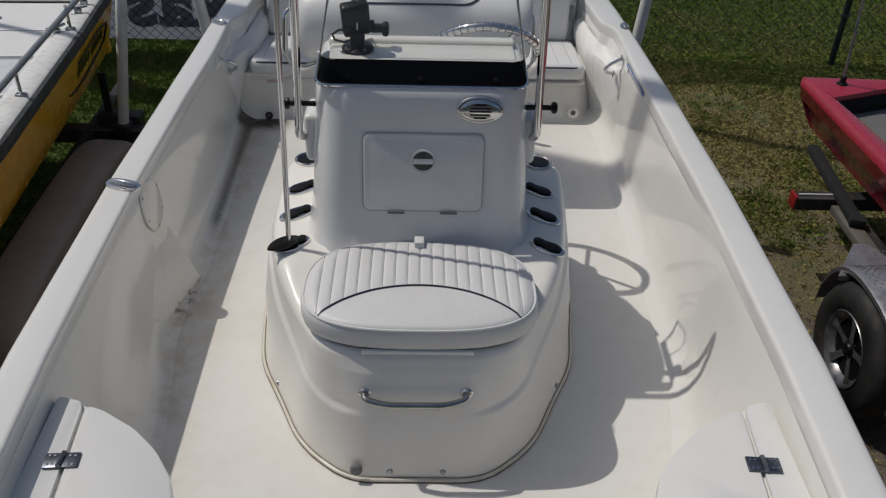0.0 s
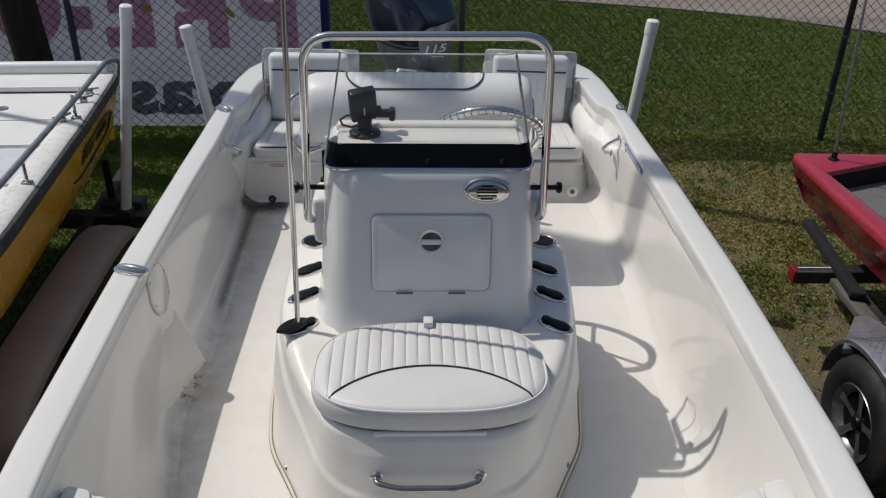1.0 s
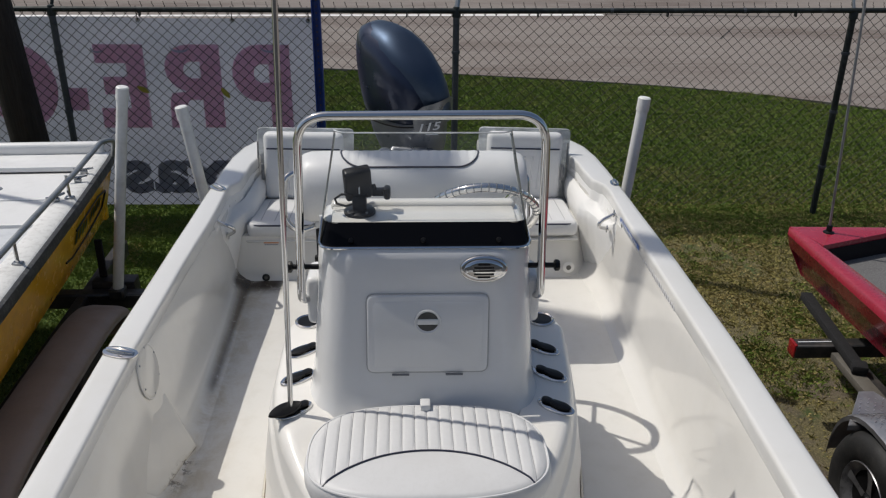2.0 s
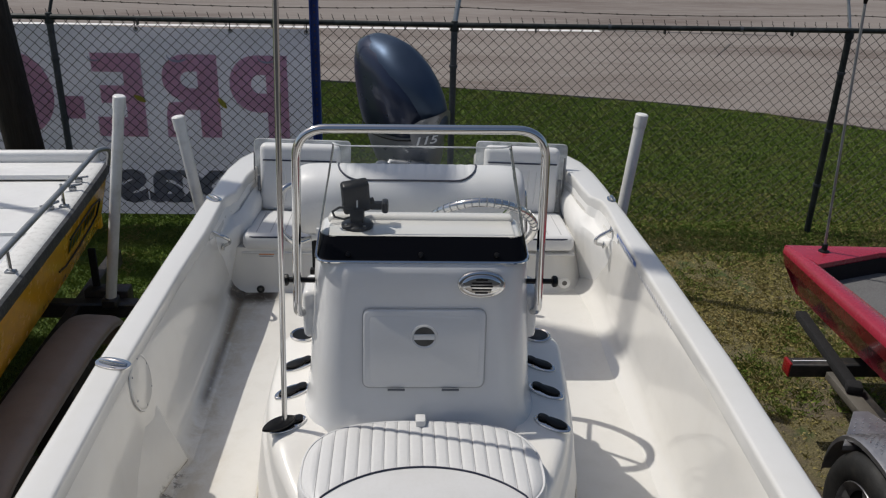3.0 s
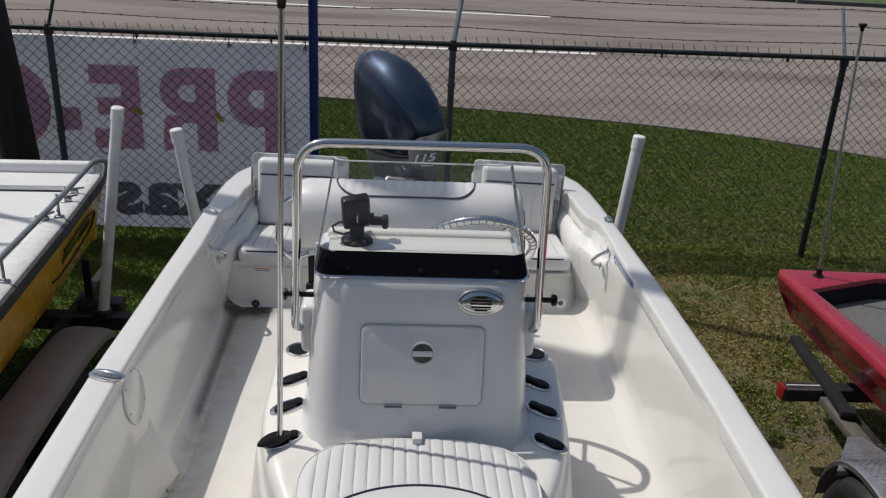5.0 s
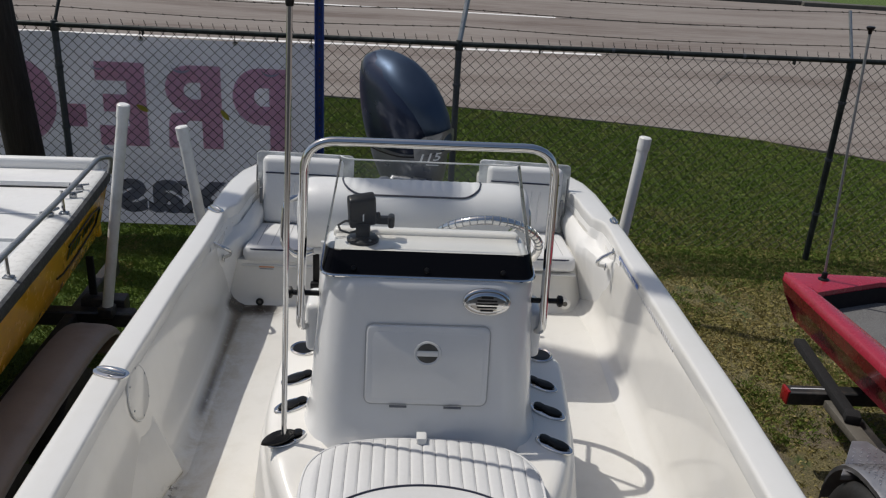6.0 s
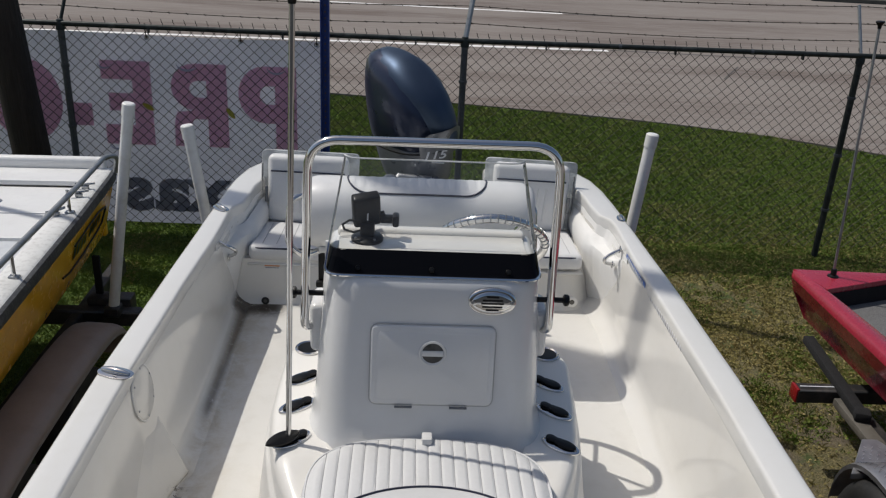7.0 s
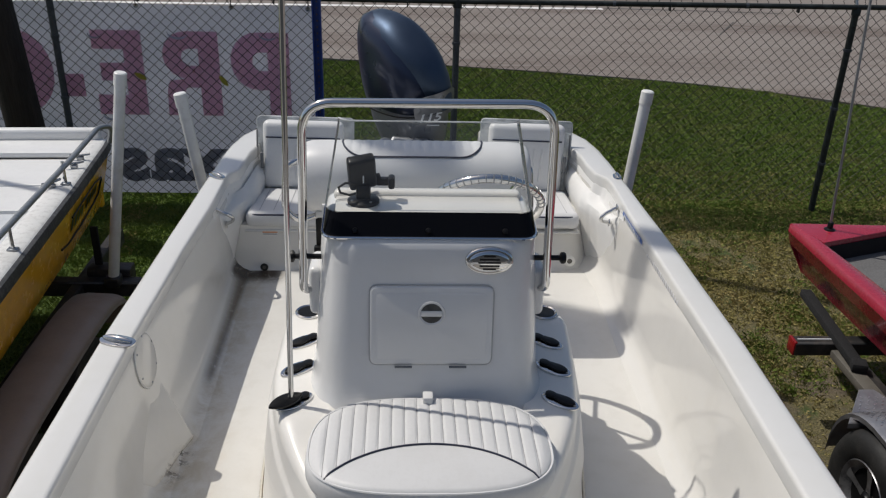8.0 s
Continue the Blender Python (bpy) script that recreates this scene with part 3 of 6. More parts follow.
SCRAP = material("yellowed_vinyl", (0.42, 0.36, 0.05), 0.7, c2=(0.2, 0.2, 0.04), s2=30)
BANNER_DARK = printed_cloth("dark_print", (0.36, 0.37, 0.43), (0.42, 0.43, 0.49), 0.5)


def banner():
    b = thing("banner", (-2.2, FY + 0.06, 0.1), "back of a pale vinyl banner with mirrored pink letters", "banner")
    wave = lambda x, z: FY + 0.06 + 0.012 * noise.noise((x * 2.2, z * 2.2, 1)) + 0.006 * noise.noise((x * 7, z * 7, 4))
    xs, zs = np.linspace(-4.7, -0.80, 60), np.linspace(0.09, 1.715, 28)
    part("sheet", loft([[(x, wave(x, z), z - 0.012 * math.sin((x + 0.8) * 1.6) ** 2 * (z > 1)) for x in xs] for z in zs], ring_closed=False), VINYL_BANNER, b)
    up_x = Matrix.Rotation(radians(90), 4, "X")
    bowl = lambda cu, cv, ru, rv, a0, a1, n=12: [(cu + ru * math.cos(t), cv + rv * math.sin(t)) for t in np.linspace(a0, a1, n)]
    hp_ = math.pi / 2
    shapes = {
        "P": [(0.63, 0.0), (1, 0), (1, 1)] + bowl(0.46, 0.66, 0.46, 0.34, hp_, 3 * hp_) + [(0.63, 0.32), (0.63, 0.55)] + bowl(0.50, 0.66, 0.13, 0.11, 3 * hp_, hp_) + [(0.63, 0.77), (0.631, 0.55), (0.631, 0.32)],
        "R": [(0.64, 0.0), (1, 0), (1, 1)] + bowl(0.45, 0.72, 0.43, 0.28, hp_, 2.9 * hp_) + [(0.10, 0.42), (0.05, 0.30), (0.03, 0.0), (0.29, 0.0), (0.31, 0.22), (0.40, 0.34), (0.64, 0.34), (0.64, 0.60)] + bowl(0.50, 0.70, 0.16, 0.10, 3 * hp_, hp_) + [(0.64, 0.80), (0.641, 0.60), (0.641, 0.34)],
        "E": [(0, 0), (1, 0), (1, 1), (0, 1), (0, 0.78), (0.62, 0.78), (0.62, 0.62), (0.12, 0.62), (0.12, 0.41), (0.62, 0.41), (0.62, 0.24), (0, 0.24)],
        "O": bowl(0.5, 0.5, 0.5, 0.5, -hp_, 3 * hp_, 29) + bowl(0.5, 0.5, 0.18, 0.25, 3 * hp_, -hp_, 21)}
    for ch, x0, x1 in (("P", -1.484, -1.005), ("R", -2.04, -1.575), ("E", -2.588, -2.19), ("O", -3.52, -2.92)):
        me = slab([(x0 + (x1 - x0) * u, v * 0.70, 0) for u, v in shapes[ch]], 0.002, 0, 1, Matrix.Translation((0, FY + 0.032, 0.80)) @ up_x)
        part("letter", me, BANNER_PINK, b, "pink printed letter, mirrored")
    part("hyphen", box((-2.78, FY + 0.030, 1.045), (0.19, 0.002, 0.19), 0.0), BANNER_PINK, b, "pink printed hyphen")
    for ch, x in (("x", -1.78), ("a", -2.085), ("s", -2.37)):
        m = Matrix.Translation((x, FY + 0.034 - 0.003 * "xas".index(ch), 0.40)) @ up_x @ Matrix.Diagonal((1.15, 1.0, 1, 1))
        words("letter", ch, 0.56, m, BANNER_DARK, b, 0.002, True, "dark printed letter, mirrored", 0.022)
    # half-moon wind slits with curled flaps, and torn yellowed scraps
    for x, z, r in ((-2.545, 1.475, 0.055), (-1.885, 1.50, 0.085), (-1.163, 1.495, 0.075), (-2.50, 0.80, 0.06), (-1.10, 0.79, 0.05)):
        flap = [[(x + r * math.cos(t), FY + 0.022 - 0.02 * k, z - r * (0.55 + 0.18 * k) * abs(math.sin(t))) for t in np.linspace(math.pi, 2 * math.pi, 11)] for k in (0, 1)]
        part("wind_slit", loft(flap, ring_closed=False), VINYL_BANNER, b, "half-moon wind slit with a curled edge")
    for x, z, tilt in ((-2.222, 1.129, -0.5), (-1.55, 1.10, -0.9)):
        part("torn_scrap", slab(ellipse(0.055, 0.022, 12, 1.6), 0.004, 0, 1, Matrix.Translation((x, FY + 0.02, z)) @ up_x @ Matrix.Rotation(tilt, 4, "Z")), SCRAP, b, "yellowed torn scrap")
    for x in (-4.4, -3.4, -2.2, -1.45, -0.84):
        part("grommet", lathe([(0.010, 0), (0.020, 0.003), (0.020, -0.003)], 12, Matrix.Translation((x, FY + 0.052, 1.69)) @ Matrix.Rotation(radians(90), 4, "X")), STEEL, b)
        part("tie", tube([(x, FY + 0.05, 1.69), (x + 0.01, FY + 0.0, 1.75), (x, FY + 0.03, TOP + 0.02)], 0.004, 5), BLACK, b)


banner()

pole = thing("utility_pole", (-2.98, 6.95, 0), "dark creosoted wooden utility pole", "pole")
part("shaft", tube([(-2.93, 6.95, -0.3), (-3.02, 6.95, 0.9), (-3.12, 6.95, 2.2), (-3.5, 6.95, 7.5)], [0.145, 0.14, 0.135, 0.12], 20), WOOD_POLE, pole)
blue = thing("blue_post", (-0.76, FY - 0.06, 0), "tall blue painted perforated steel post", "post")
part("channel", join(box((-0.79, FY - 0.07, 3.95), (0.012, 0.06, 7.9), 0.003, 1), box((-0.73, FY - 0.07, 3.95), (0.012, 0.06, 7.9), 0.003, 1), box((-0.76, FY - 0.045, 3.95), (0.07, 0.012, 7.9), 0.003, 1)), BLUE_STEEL, blue)
for k in range(60):
    part("punched_hole", box((-0.76, FY - 0.052, 0.12 + k * 0.05), (0.012, 0.004, 0.014), 0), DARK_GAP, blue)

# unseen building added behind the camera to darken fill light and reflections
shed = thing("shed", (0, -12, 0), "unseen plain grey wall and roof added to darken reflections", "building", kind="structure")
SHEET_METAL = material("grey_sheet_metal", (0.12, 0.12, 0.125), 0.5, c2=(0.09, 0.09, 0.09), s2=0.8, c3=(0.15, 0.15, 0.15), s3=8, a3=0.3)
part("wall", box((0, -12, 2.6), (44, 0.3, 5.2), 0.02, 1), SHEET_METAL, shed)
part("roof", box((0, -15, 5.3), (45, 7, 0.2), 0.02, 1), SHEET_METAL, shed)

DECK_TAN = material("tan_nonskid", (0.27, 0.25, 0.22), 0.7, c2=(0.22, 0.20, 0.175), s2=3, c3=(0.33, 0.31, 0.28), s3=60, a3=0.4)

# ---- the bay boat: hull, gunwales, liner, sole ----
ZF, ZG = 1.05, 1.50
OUT = [(-1.35, 0.03), (-1.2, 0.22), (-0.9, 0.44), (-0.4, 0.68), (0.2, 0.86), (0.8, 0.97), (1.45, 1.03), (1.9, 1.048), (2.7, 1.045), (3.4, 1.022), (4.0, 1.005), (4.45, 0.99), (4.66, 0.975), (4.82, 0.945), (4.93, 0.895), (4.99, 0.81)]
INN = [(-1.35, 0.01), (-1.2, 0.10), (-0.9, 0.30), (-0.4, 0.54), (0.2, 0.73), (0.8, 0.85), (1.45, 0.918), (1.9, 0.936), (2.7, 0.938), (3.4, 0.922), (3.8, 0.910), (4.20, 0.911), (4.24, 0.902), (4.30, 0.866), (4.55, 0.85), (4.75, 0.81), (4.9, 0.70)]
BOT = [(-1.35, 0.01), (-1.2, 0.05), (-0.9, 0.20), (-0.4, 0.42), (0.2, 0.60), (0.8, 0.70), (1.45, 0.77), (1.9, 0.80), (2.3, 0.845), (2.9, 0.852), (3.4, 0.855), (4.1, 0.88), (4.9, 0.80)]
YS = [-1.35, -1.28, -1.2, -1.05, -0.9, -0.65, -0.4, -0.1, 0.2, 0.5, 0.8, 1.1, 1.45, 1.7, 1.9, 2.1, 2.3, 2.38, 2.46, 2.5, 2.6, 2.7, 2.74, 2.78, 2.81, 2.9, 3.1, 3.4, 3.6, 3.8, 3.92, 4.05, 4.16, 4.21, 4.24, 4.27, 4.3, 4.45, 4.55, 4.66, 4.75, 4.82, 4.88, 4.93, 4.97, 4.99]
boat = thing("bay_boat", (0, 2, 0.45), "white fibreglass centre-console bay boat on its trailer", "boat")


def inn(y, s):
    """Half-width to the gunwale's inner edge; the starboard cap is the narrower."""
    return interp(y, INN) + (0.020 * min(1.0, max(0.0, (4.45 - y) / 0.3)) if s > 0 else 0.010 * min(1.0, max(0.0, (3.95 - y) / 0.5)))


def bot(y, s):
    """Half-width of the floor: wider to starboard; the port side steps out just before its moulded wedge."""
    if s > 0:
        return interp(y, BOT) + 0.042 * max(0.0, min(1.0, (y - 1.85) / 0.4)) * max(0.0, min(1.0, (4.15 - y) / 0.3))
    step = max(0.0, min(1.0, (y - 2.25) / 0.2)) * max(0.0, min(1.0, (2.80 - y) / 0.06)) if s < 0 else 0.0
    return interp(y, BOT) + 0.030 * step


for s, side in ((-1, "port"), (1, "starboard")):
    rings = []
    for y in YS:
        o, i = interp(y, OUT) + (0.026 if s > 0 else 0.006) * min(1.0, max(0.0, (4.6 - y) / 1.2)), inn(y, s)
        w = o - i
        rings.append([(s * x, y, z) for x, z in ((o - 0.004, ZG - 0.10), (o, ZG - 0.085), (o, ZG - 0.028), (o - 0.001, ZG - 0.018), (o - 0.005, ZG - 0.007), (o - 0.013, ZG - 0.001), (o - min(0.03, w * 0.3), ZG + 0.001), (i + min(0.014, w * 0.3), ZG + 0.001), (i + 0.007, ZG), (i + 0.003, ZG - 0.003), (i + 0.0005, ZG - 0.008), (i, ZG - 0.016), (i, ZG - 0.044), (i + 0.001, ZG - 0.054), (i + 0.003, ZG - 0.064))])
    part("gunwale", loft(rings, ring_closed=False), GEL, boat, "glossy white rounded gunwale cap", 60)
    rings = []
    for y in YS:
        i, f = inn(y, s), min(bot(y, s), interp(y, INN) - 0.005)
        prof = [(i + 0.004, ZG - 0.055), (i - 0.004, ZG - 0.085), (i - 0.004 - (i - f) * 0.12, ZG - 0.15), (i - 0.004 - (i - f) * 0.32, ZF + 0.22), (i - (i - f) * 0.60, ZF + 0.12), (f + 0.014, ZF + 0.06), (f - 0.006, ZF + 0.028), (f - 0.035, ZF + 0.008), (f - 0.075, ZF - 0.004)]
        rings.append([(s * max(x, 0.0), y, z) for x, z in prof])
    part("liner_wall", loft(rings, ring_closed=False), GEL_CREAM, boat, "cream gelcoat inner side wall with soft dirt, port foot also shade-tinted", 60)
    rings = []
    for y in YS:
        o = interp(y, OUT)
        keel = 0.40 + max(0.0, (0.3 - y)) ** 2 * 0.28
        chine = 0.78 + max(0.0, (0.9 - y)) ** 2 * 0.10
        rings.append([(s * x, y, z) for x, z in ((o - 0.004, ZG - 0.10), (o - 0.02, ZG - 0.16), (o * 0.965, (ZG + chine) / 2), (o * 0.88, min(chine, ZG - 0.2)), (o * 0.84, min(chine - 0.02, ZG - 0.21)), (0, min(keel, ZG - 0.25)))])
    part("hull_side", loft(rings, ring_closed=False), GEL, boat, "white hull side", 40)
part("transom", join(box((0, 4.985, 0.86), (1.50, 0.05, 0.92), 0.01), box((-0.58, 4.93, 1.42), (0.46, 0.16, 0.16), 0.03, 3), box((0.58, 4.93, 1.42), (0.46, 0.16, 0.16), 0.03, 3), box((0, 4.70, 1.20), (0.66, 0.52, 0.22), 0.03, 3)), GEL, boat)
ys = [-1.2, -0.9, -0.4, 0.2, 0.8, 1.45, 1.9, 2.3, 2.9, 3.4, 4.1, 4.9]
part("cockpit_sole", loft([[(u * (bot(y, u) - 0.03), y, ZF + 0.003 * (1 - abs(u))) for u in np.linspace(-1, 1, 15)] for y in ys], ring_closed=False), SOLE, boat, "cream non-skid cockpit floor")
# moulded wedges where the side walls meet the floor
def liner_gusset(s, tail, top, tip, toe, heel, lip):
    """Aft foot, upper point, inner corner, two points along the foot and the forward lip of a wedge on one wall."""
    g = bmesh.new()
    A, T, D, E, H, L = (g.verts.new((s * x, y, z)) for x, y, z in (tail, top, tip, toe, heel, lip))
    back = g.verts.new((s * (lip[0] + 0.05), lip[1] + 0.03, lip[2] - 0.10))
    foot = [g.verts.new((s * (x + 0.012), y, ZF - 0.02)) for x, y, z in (tip, toe, heel)]
    for f in ((A, T, D), (T, L, H), (T, H, E), (T, E, D), (L, back, H), (D, E, foot[1], foot[0]), (E, H, foot[2], foot[1]), (A, D, foot[0])):
        g.faces.new(f)
    sharp = [e for e in g.edges if D in e.verts and (T in e.verts or E in e.verts)] + [e for e in g.edges if (E in e.verts and H in e.verts) or (H in e.verts and L in e.verts)]
    bmesh.ops.bevel(g, geom=sharp, offset=0.008, segments=3, affect="EDGES", profile=0.5)
    part("liner_gusset", g, GEL_CREAM, boat, "moulded wedge where the side wall meets the floor", 50)


liner_gusset(-1, (0.90, 2.97, ZF - 0.01), (0.917, 2.852, 1.275), (0.803, 2.788, ZF + 0.020), (0.826, 2.715, ZF + 0.016), (0.862, 2.52, ZF + 0.016), (0.930, 2.44, 1.175))
liner_gusset(1, (0.94, 2.50, ZF - 0.01), (0.945, 2.34, 1.20), (0.868, 2.34, ZF + 0.012), (0.866, 2.30, ZF + 0.012), (0.862, 2.20, ZF + 0.012), (0.94, 2.14, 1.14))
# round inspection plate on the port wall, and a smaller one beside the bow seat
for y, z, r in ((2.805, 1.375, 0.096), (1.92, 1.17, 0.075)):
    i, f = inn(y, -1), interp(y, BOT)
    x = -(i - (i - f) * (0.08 if z > 1.3 else 0.46)) + 0.002
    m = frame_on((x, y, z), (1, 0, 0.17 if z > 1.3 else 0.28))
    plate = part("inspection_plate", lathe([(0.0, 0.006), (r * 0.86, 0.006), (r * 0.95, 0.004), (r, 0.0), (r, -0.02)], 40, m), GEL_CREAM, boat, "round cream inspection plate")
    part("plate_rim", lathe([(r * 1.0, 0.0025), (r * 1.02, 0.0035), (r * 1.035, 0.0)], 40, m), GEL, plate)
    for k in range(6):
        a = math.pi / 3 * k + 0.3
        part("screw", lathe([(0.0, 0.0085), (0.0035, 0.0075), (0.0045, 0.005)], 8, m @ Matrix.Translation((r * 0.86 * math.cos(a), r * 0.86 * math.sin(a), 0))), STEEL, plate)


# bow seats with hinged lids
HINGE = material("tarnished_steel", (0.13, 0.14, 0.165), 0.3, 0.85, c2=(0.07, 0.078, 0.095), s2=25, rough_var=0.1)
def bow_seat(s):
    b = thing("bow_seat", (s * 0.72, 1.0, ZF), "white moulded bow seat with hinged storage lid", "bow seat", "pair of bow seats")
    zt = 1.40
    edge = [(0.925, 1.84), (0.86, 1.835), (0.80, 1.80), (0.70, 1.735), (0.63, 1.665), (0.575, 1.58), (0.545, 1.48), (0.53, 1.36), (0.51, 1.0), (0.44, 0.5), (0.30, 0.0), (0.22, -0.35), (0.28, -0.35), (0.60, 0.0), (0.78, 0.5), (0.88, 1.0), (0.92, 1.5)]
    pts = [Vector((s * x, y, 0)) for x, y in edge]
    inset = [Vector((s * (0.72 + (x - 0.72) * 0.97), 0.9 + (y - 0.9) * 0.985, 0)) for x, y in edge]
    part("seat_box", slab(inset, zt - ZF - 0.012, 0.0, 1, Matrix.Translation((0, 0, zt - 0.014))), GEL_CREAM, b)
    lid = [(0.846, 1.815), (0.80, 1.80), (0.70, 1.735), (0.63, 1.665), (0.575, 1.58), (0.545, 1.48), (0.53, 1.36), (0.51, 1.0), (0.44, 0.5), (0.58, 0.42), (0.72, 0.5), (0.79, 1.0), (0.826, 1.5)]
    lp = rounded([(s * x, y, 0) for x, y in lid], 0.02, 3, True)
    part("lid", pad(lp, 0.03, 0.012, zt), GEL, b, "glossy white rounded lid")
    strip_pts = rounded([(s * x, y, 0) for x, y in ((0.925, 1.845), (0.862, 1.828), (0.853, 1.805), (0.834, 1.5), (0.80, 1.0), (0.73, 0.45), (0.85, 0.45), (0.90, 1.0), (0.926, 1.5))], 0.015, 3, True)
    part("side_deck", pad(strip_pts, 0.03, 0.005, zt - 0.002), GEL, b)
    for y in (1.625, 0.95):
        x = s * (0.842 if y > 1.2 else 0.80)
        h = part("hinge", box((x, y, zt + 0.003), (0.082, 0.045, 0.006), 0.002, 2, Matrix.Rotation(-s * 0.06, 4, "Z")), HINGE, b, "dark tarnished steel hinge")
        part("knuckle", tube([(x - 0.001, y - 0.022, zt + 0.008), (x + 0.001, y + 0.022, zt + 0.008)], 0.0065, 8), HINGE, h)
        for dx in (-0.030, -0.018, 0.018, 0.030):
            for dy in (-0.013, 0.013):
                part("screw", lathe([(0, 0.0085), (0.0035, 0.0078), (0.004, 0.005)], 8, Matrix.Translation((x + dx, y + dy, zt))), CHROME, h)


bow_seat(-1)
bow_seat(1)
# unseen tan deck added so less light bounces onto the console face
part("casting_deck", pad([Vector(p) for p in ((-0.50, 1.15, 0), (0.50, 1.15, 0), (0.43, 0.5, 0), (0.29, 0.0, 0), (0.2, -0.33, 0), (-0.2, -0.33, 0), (-0.29, 0.0, 0), (-0.43, 0.5, 0))], 0.33, 0.01, 1.385), DECK_TAN, boat, "unseen tan deck added to cut bounce onto the console")
part("bow_deck", slab([Vector(p) for p in ((-0.60, 0.0, 0), (-0.22, -0.35, 0), (0.22, -0.35, 0), (0.60, 0.0, 0), (0.40, -0.75, 0), (0, -1.3, 0), (-0.40, -0.75, 0))], 0.03, 0.004, 1, Matrix.Translation((0, 0, 1.39))), GEL, boat)


# stern jump seats
COAM = [(3.86, 0.945), (4.00, 0.905), (4.12, 0.874), (4.205, 0.850), (4.225, 0.838), (4.29, 0.816), (4.80, 0.797)]
PALE_THREAD = material("pale_seam_thread", (0.42, 0.42, 0.43), 0.7, c2=(0.34, 0.34, 0.35), s2=40)
def stern_seat(s, x0, x1, tilt):
    b = thing("stern_seat", (s * (x0 + x1) / 2, 4.2, ZF), "white vinyl stern jump seat with dark piping and upright backrest", "boat seat", "pair of stern seats")
    cx, w = s * (x0 + x1) / 2, x1 - x0
    front = [(0.30, 4.60), (0.30, 4.00), (0.75, 3.985), (0.87, 4.17), (0.90, 4.60)] if s > 0 else [(0.30, 4.60), (0.30, 3.971), (0.87, 3.971), (0.89, 4.60)]
    outline = rounded([(s * x, y, 0) for x, y in front], [0.01, 0.02, 0.10, 0.08, 0.01] if s > 0 else [0.01, 0.02, 0.03, 0.01], 6, True)
    mid = Vector((s * 0.6, 4.40, 0))
    part("seat_base", loft([[p + (p - mid).normalized() * g + Vector((0, 0, z)) for p in outline] for z, g in ((1.12, 0.035), (1.13, 0.016), (1.155, 0.002), (1.22, -0.018), (1.295, -0.045), (1.33, -0.05))], cap1=True), GEL_CREAM, b, "cream moulded seat base")
    TILT = Matrix.Rotation(radians(-5.5), 4, "X")
    shell = part("seat_cushion", box((cx, 4.21, 1.343), (w, 0.42, 0.078), 0.030, 4, TILT), VINYL, b, "white vinyl seat cushion")
    loop = rounded([(cx - w / 2 + 0.01, 4.02, 1.388), (cx + w / 2 - 0.01, 4.02, 1.388), (cx + w / 2 - 0.012, 4.38, 1.356), (cx - w / 2 + 0.012, 4.38, 1.356)], 0.05, 4, True)
    part("piping", tube([p + Vector((0, -0.012, -0.002)) for p in loop], 0.0045, 6, True), PIPING, shell)
    for k in range(1, 7):
        x = cx - w / 2 + w * k / 7
        part("stitched_seam", tube([(x, y, 1.3835 - (y - 4.21) * 0.0963) for y in (4.035, 4.12, 4.25, 4.36)], 0.0014, 5), PALE_THREAD, shell)
    part("base_flange", box((cx, 4.03, 1.306), (w + 0.01, 0.05, 0.012), 0.004, 1), GEL, b)
    M = Matrix.Translation((cx, 4.49, 1.335)) @ Matrix.Rotation(radians(-6), 4, "X") @ Matrix.Rotation(radians(tilt), 4, "Y")
    board = [(-w / 2 - 0.012, 0.0), (w / 2 + 0.022, 0.0), (w / 2 + 0.022, 0.365), (-w / 2 - 0.012, 0.365)]
    part("backing_board", slab(rounded([(x, z, 0) for x, z in board], 0.025, 4, True), 0.012, 0.003, 1, M @ Matrix.Rotation(radians(90), 4, "X") @ Matrix.Translation((0, 0, 0.0))), FROST, b, "scuffed translucent backing board")
    cu = box((0, -0.045, 0.181), (w - 0.055, 0.075, 0.347), 0.03, 4)
    bmesh.ops.transform(cu, matrix=M, verts=cu.verts)
    cushion = part("backrest_cushion", cu, VINYL, b, "white vinyl backrest cushion")
    ln = [M @ Vector((x, -0.0835, 0.275)) for x in np.linspace(-w / 2 + 0.045, w / 2 - 0.045, 8)]
    part("piping", tube(ln, 0.004, 6), PIPING, cushion)
    for k in range(5):
        x = -0.08 + k * 0.04
        part("pleat", tube([M @ Vector((x * (1 - 0.1 * u), -0.0815, 0.235 - 0.17 * u)) for u in np.linspace(0, 1, 5)], 0.006, 6), VINYL_SHEEN, cushion)
    part("hinge_plate", box(M @ Vector((s * (w / 2 - 0.022), -0.075, 0.155)), (0.016, 0.012, 0.085), 0.003, 1), GREY_PLASTIC, b)
    part("hinge_strut", tube([M @ Vector((s * (w / 2 + 0.005), -0.03, 0.30)), M @ Vector((s * (w / 2 + 0.008), -0.04, 0.02)), (cx + s * (w / 2 + 0.005), 4.30, 1.335)], 0.0045, 6), GREY_PLASTIC, b)
    # seats scaled about the camera point: lower and further aft, same place in view
    b.scale = (1.04, 1.04, 1.04)
    b.location = Vector((-0.05, 0.25, 3.03)).lerp(b.location, 1.04)


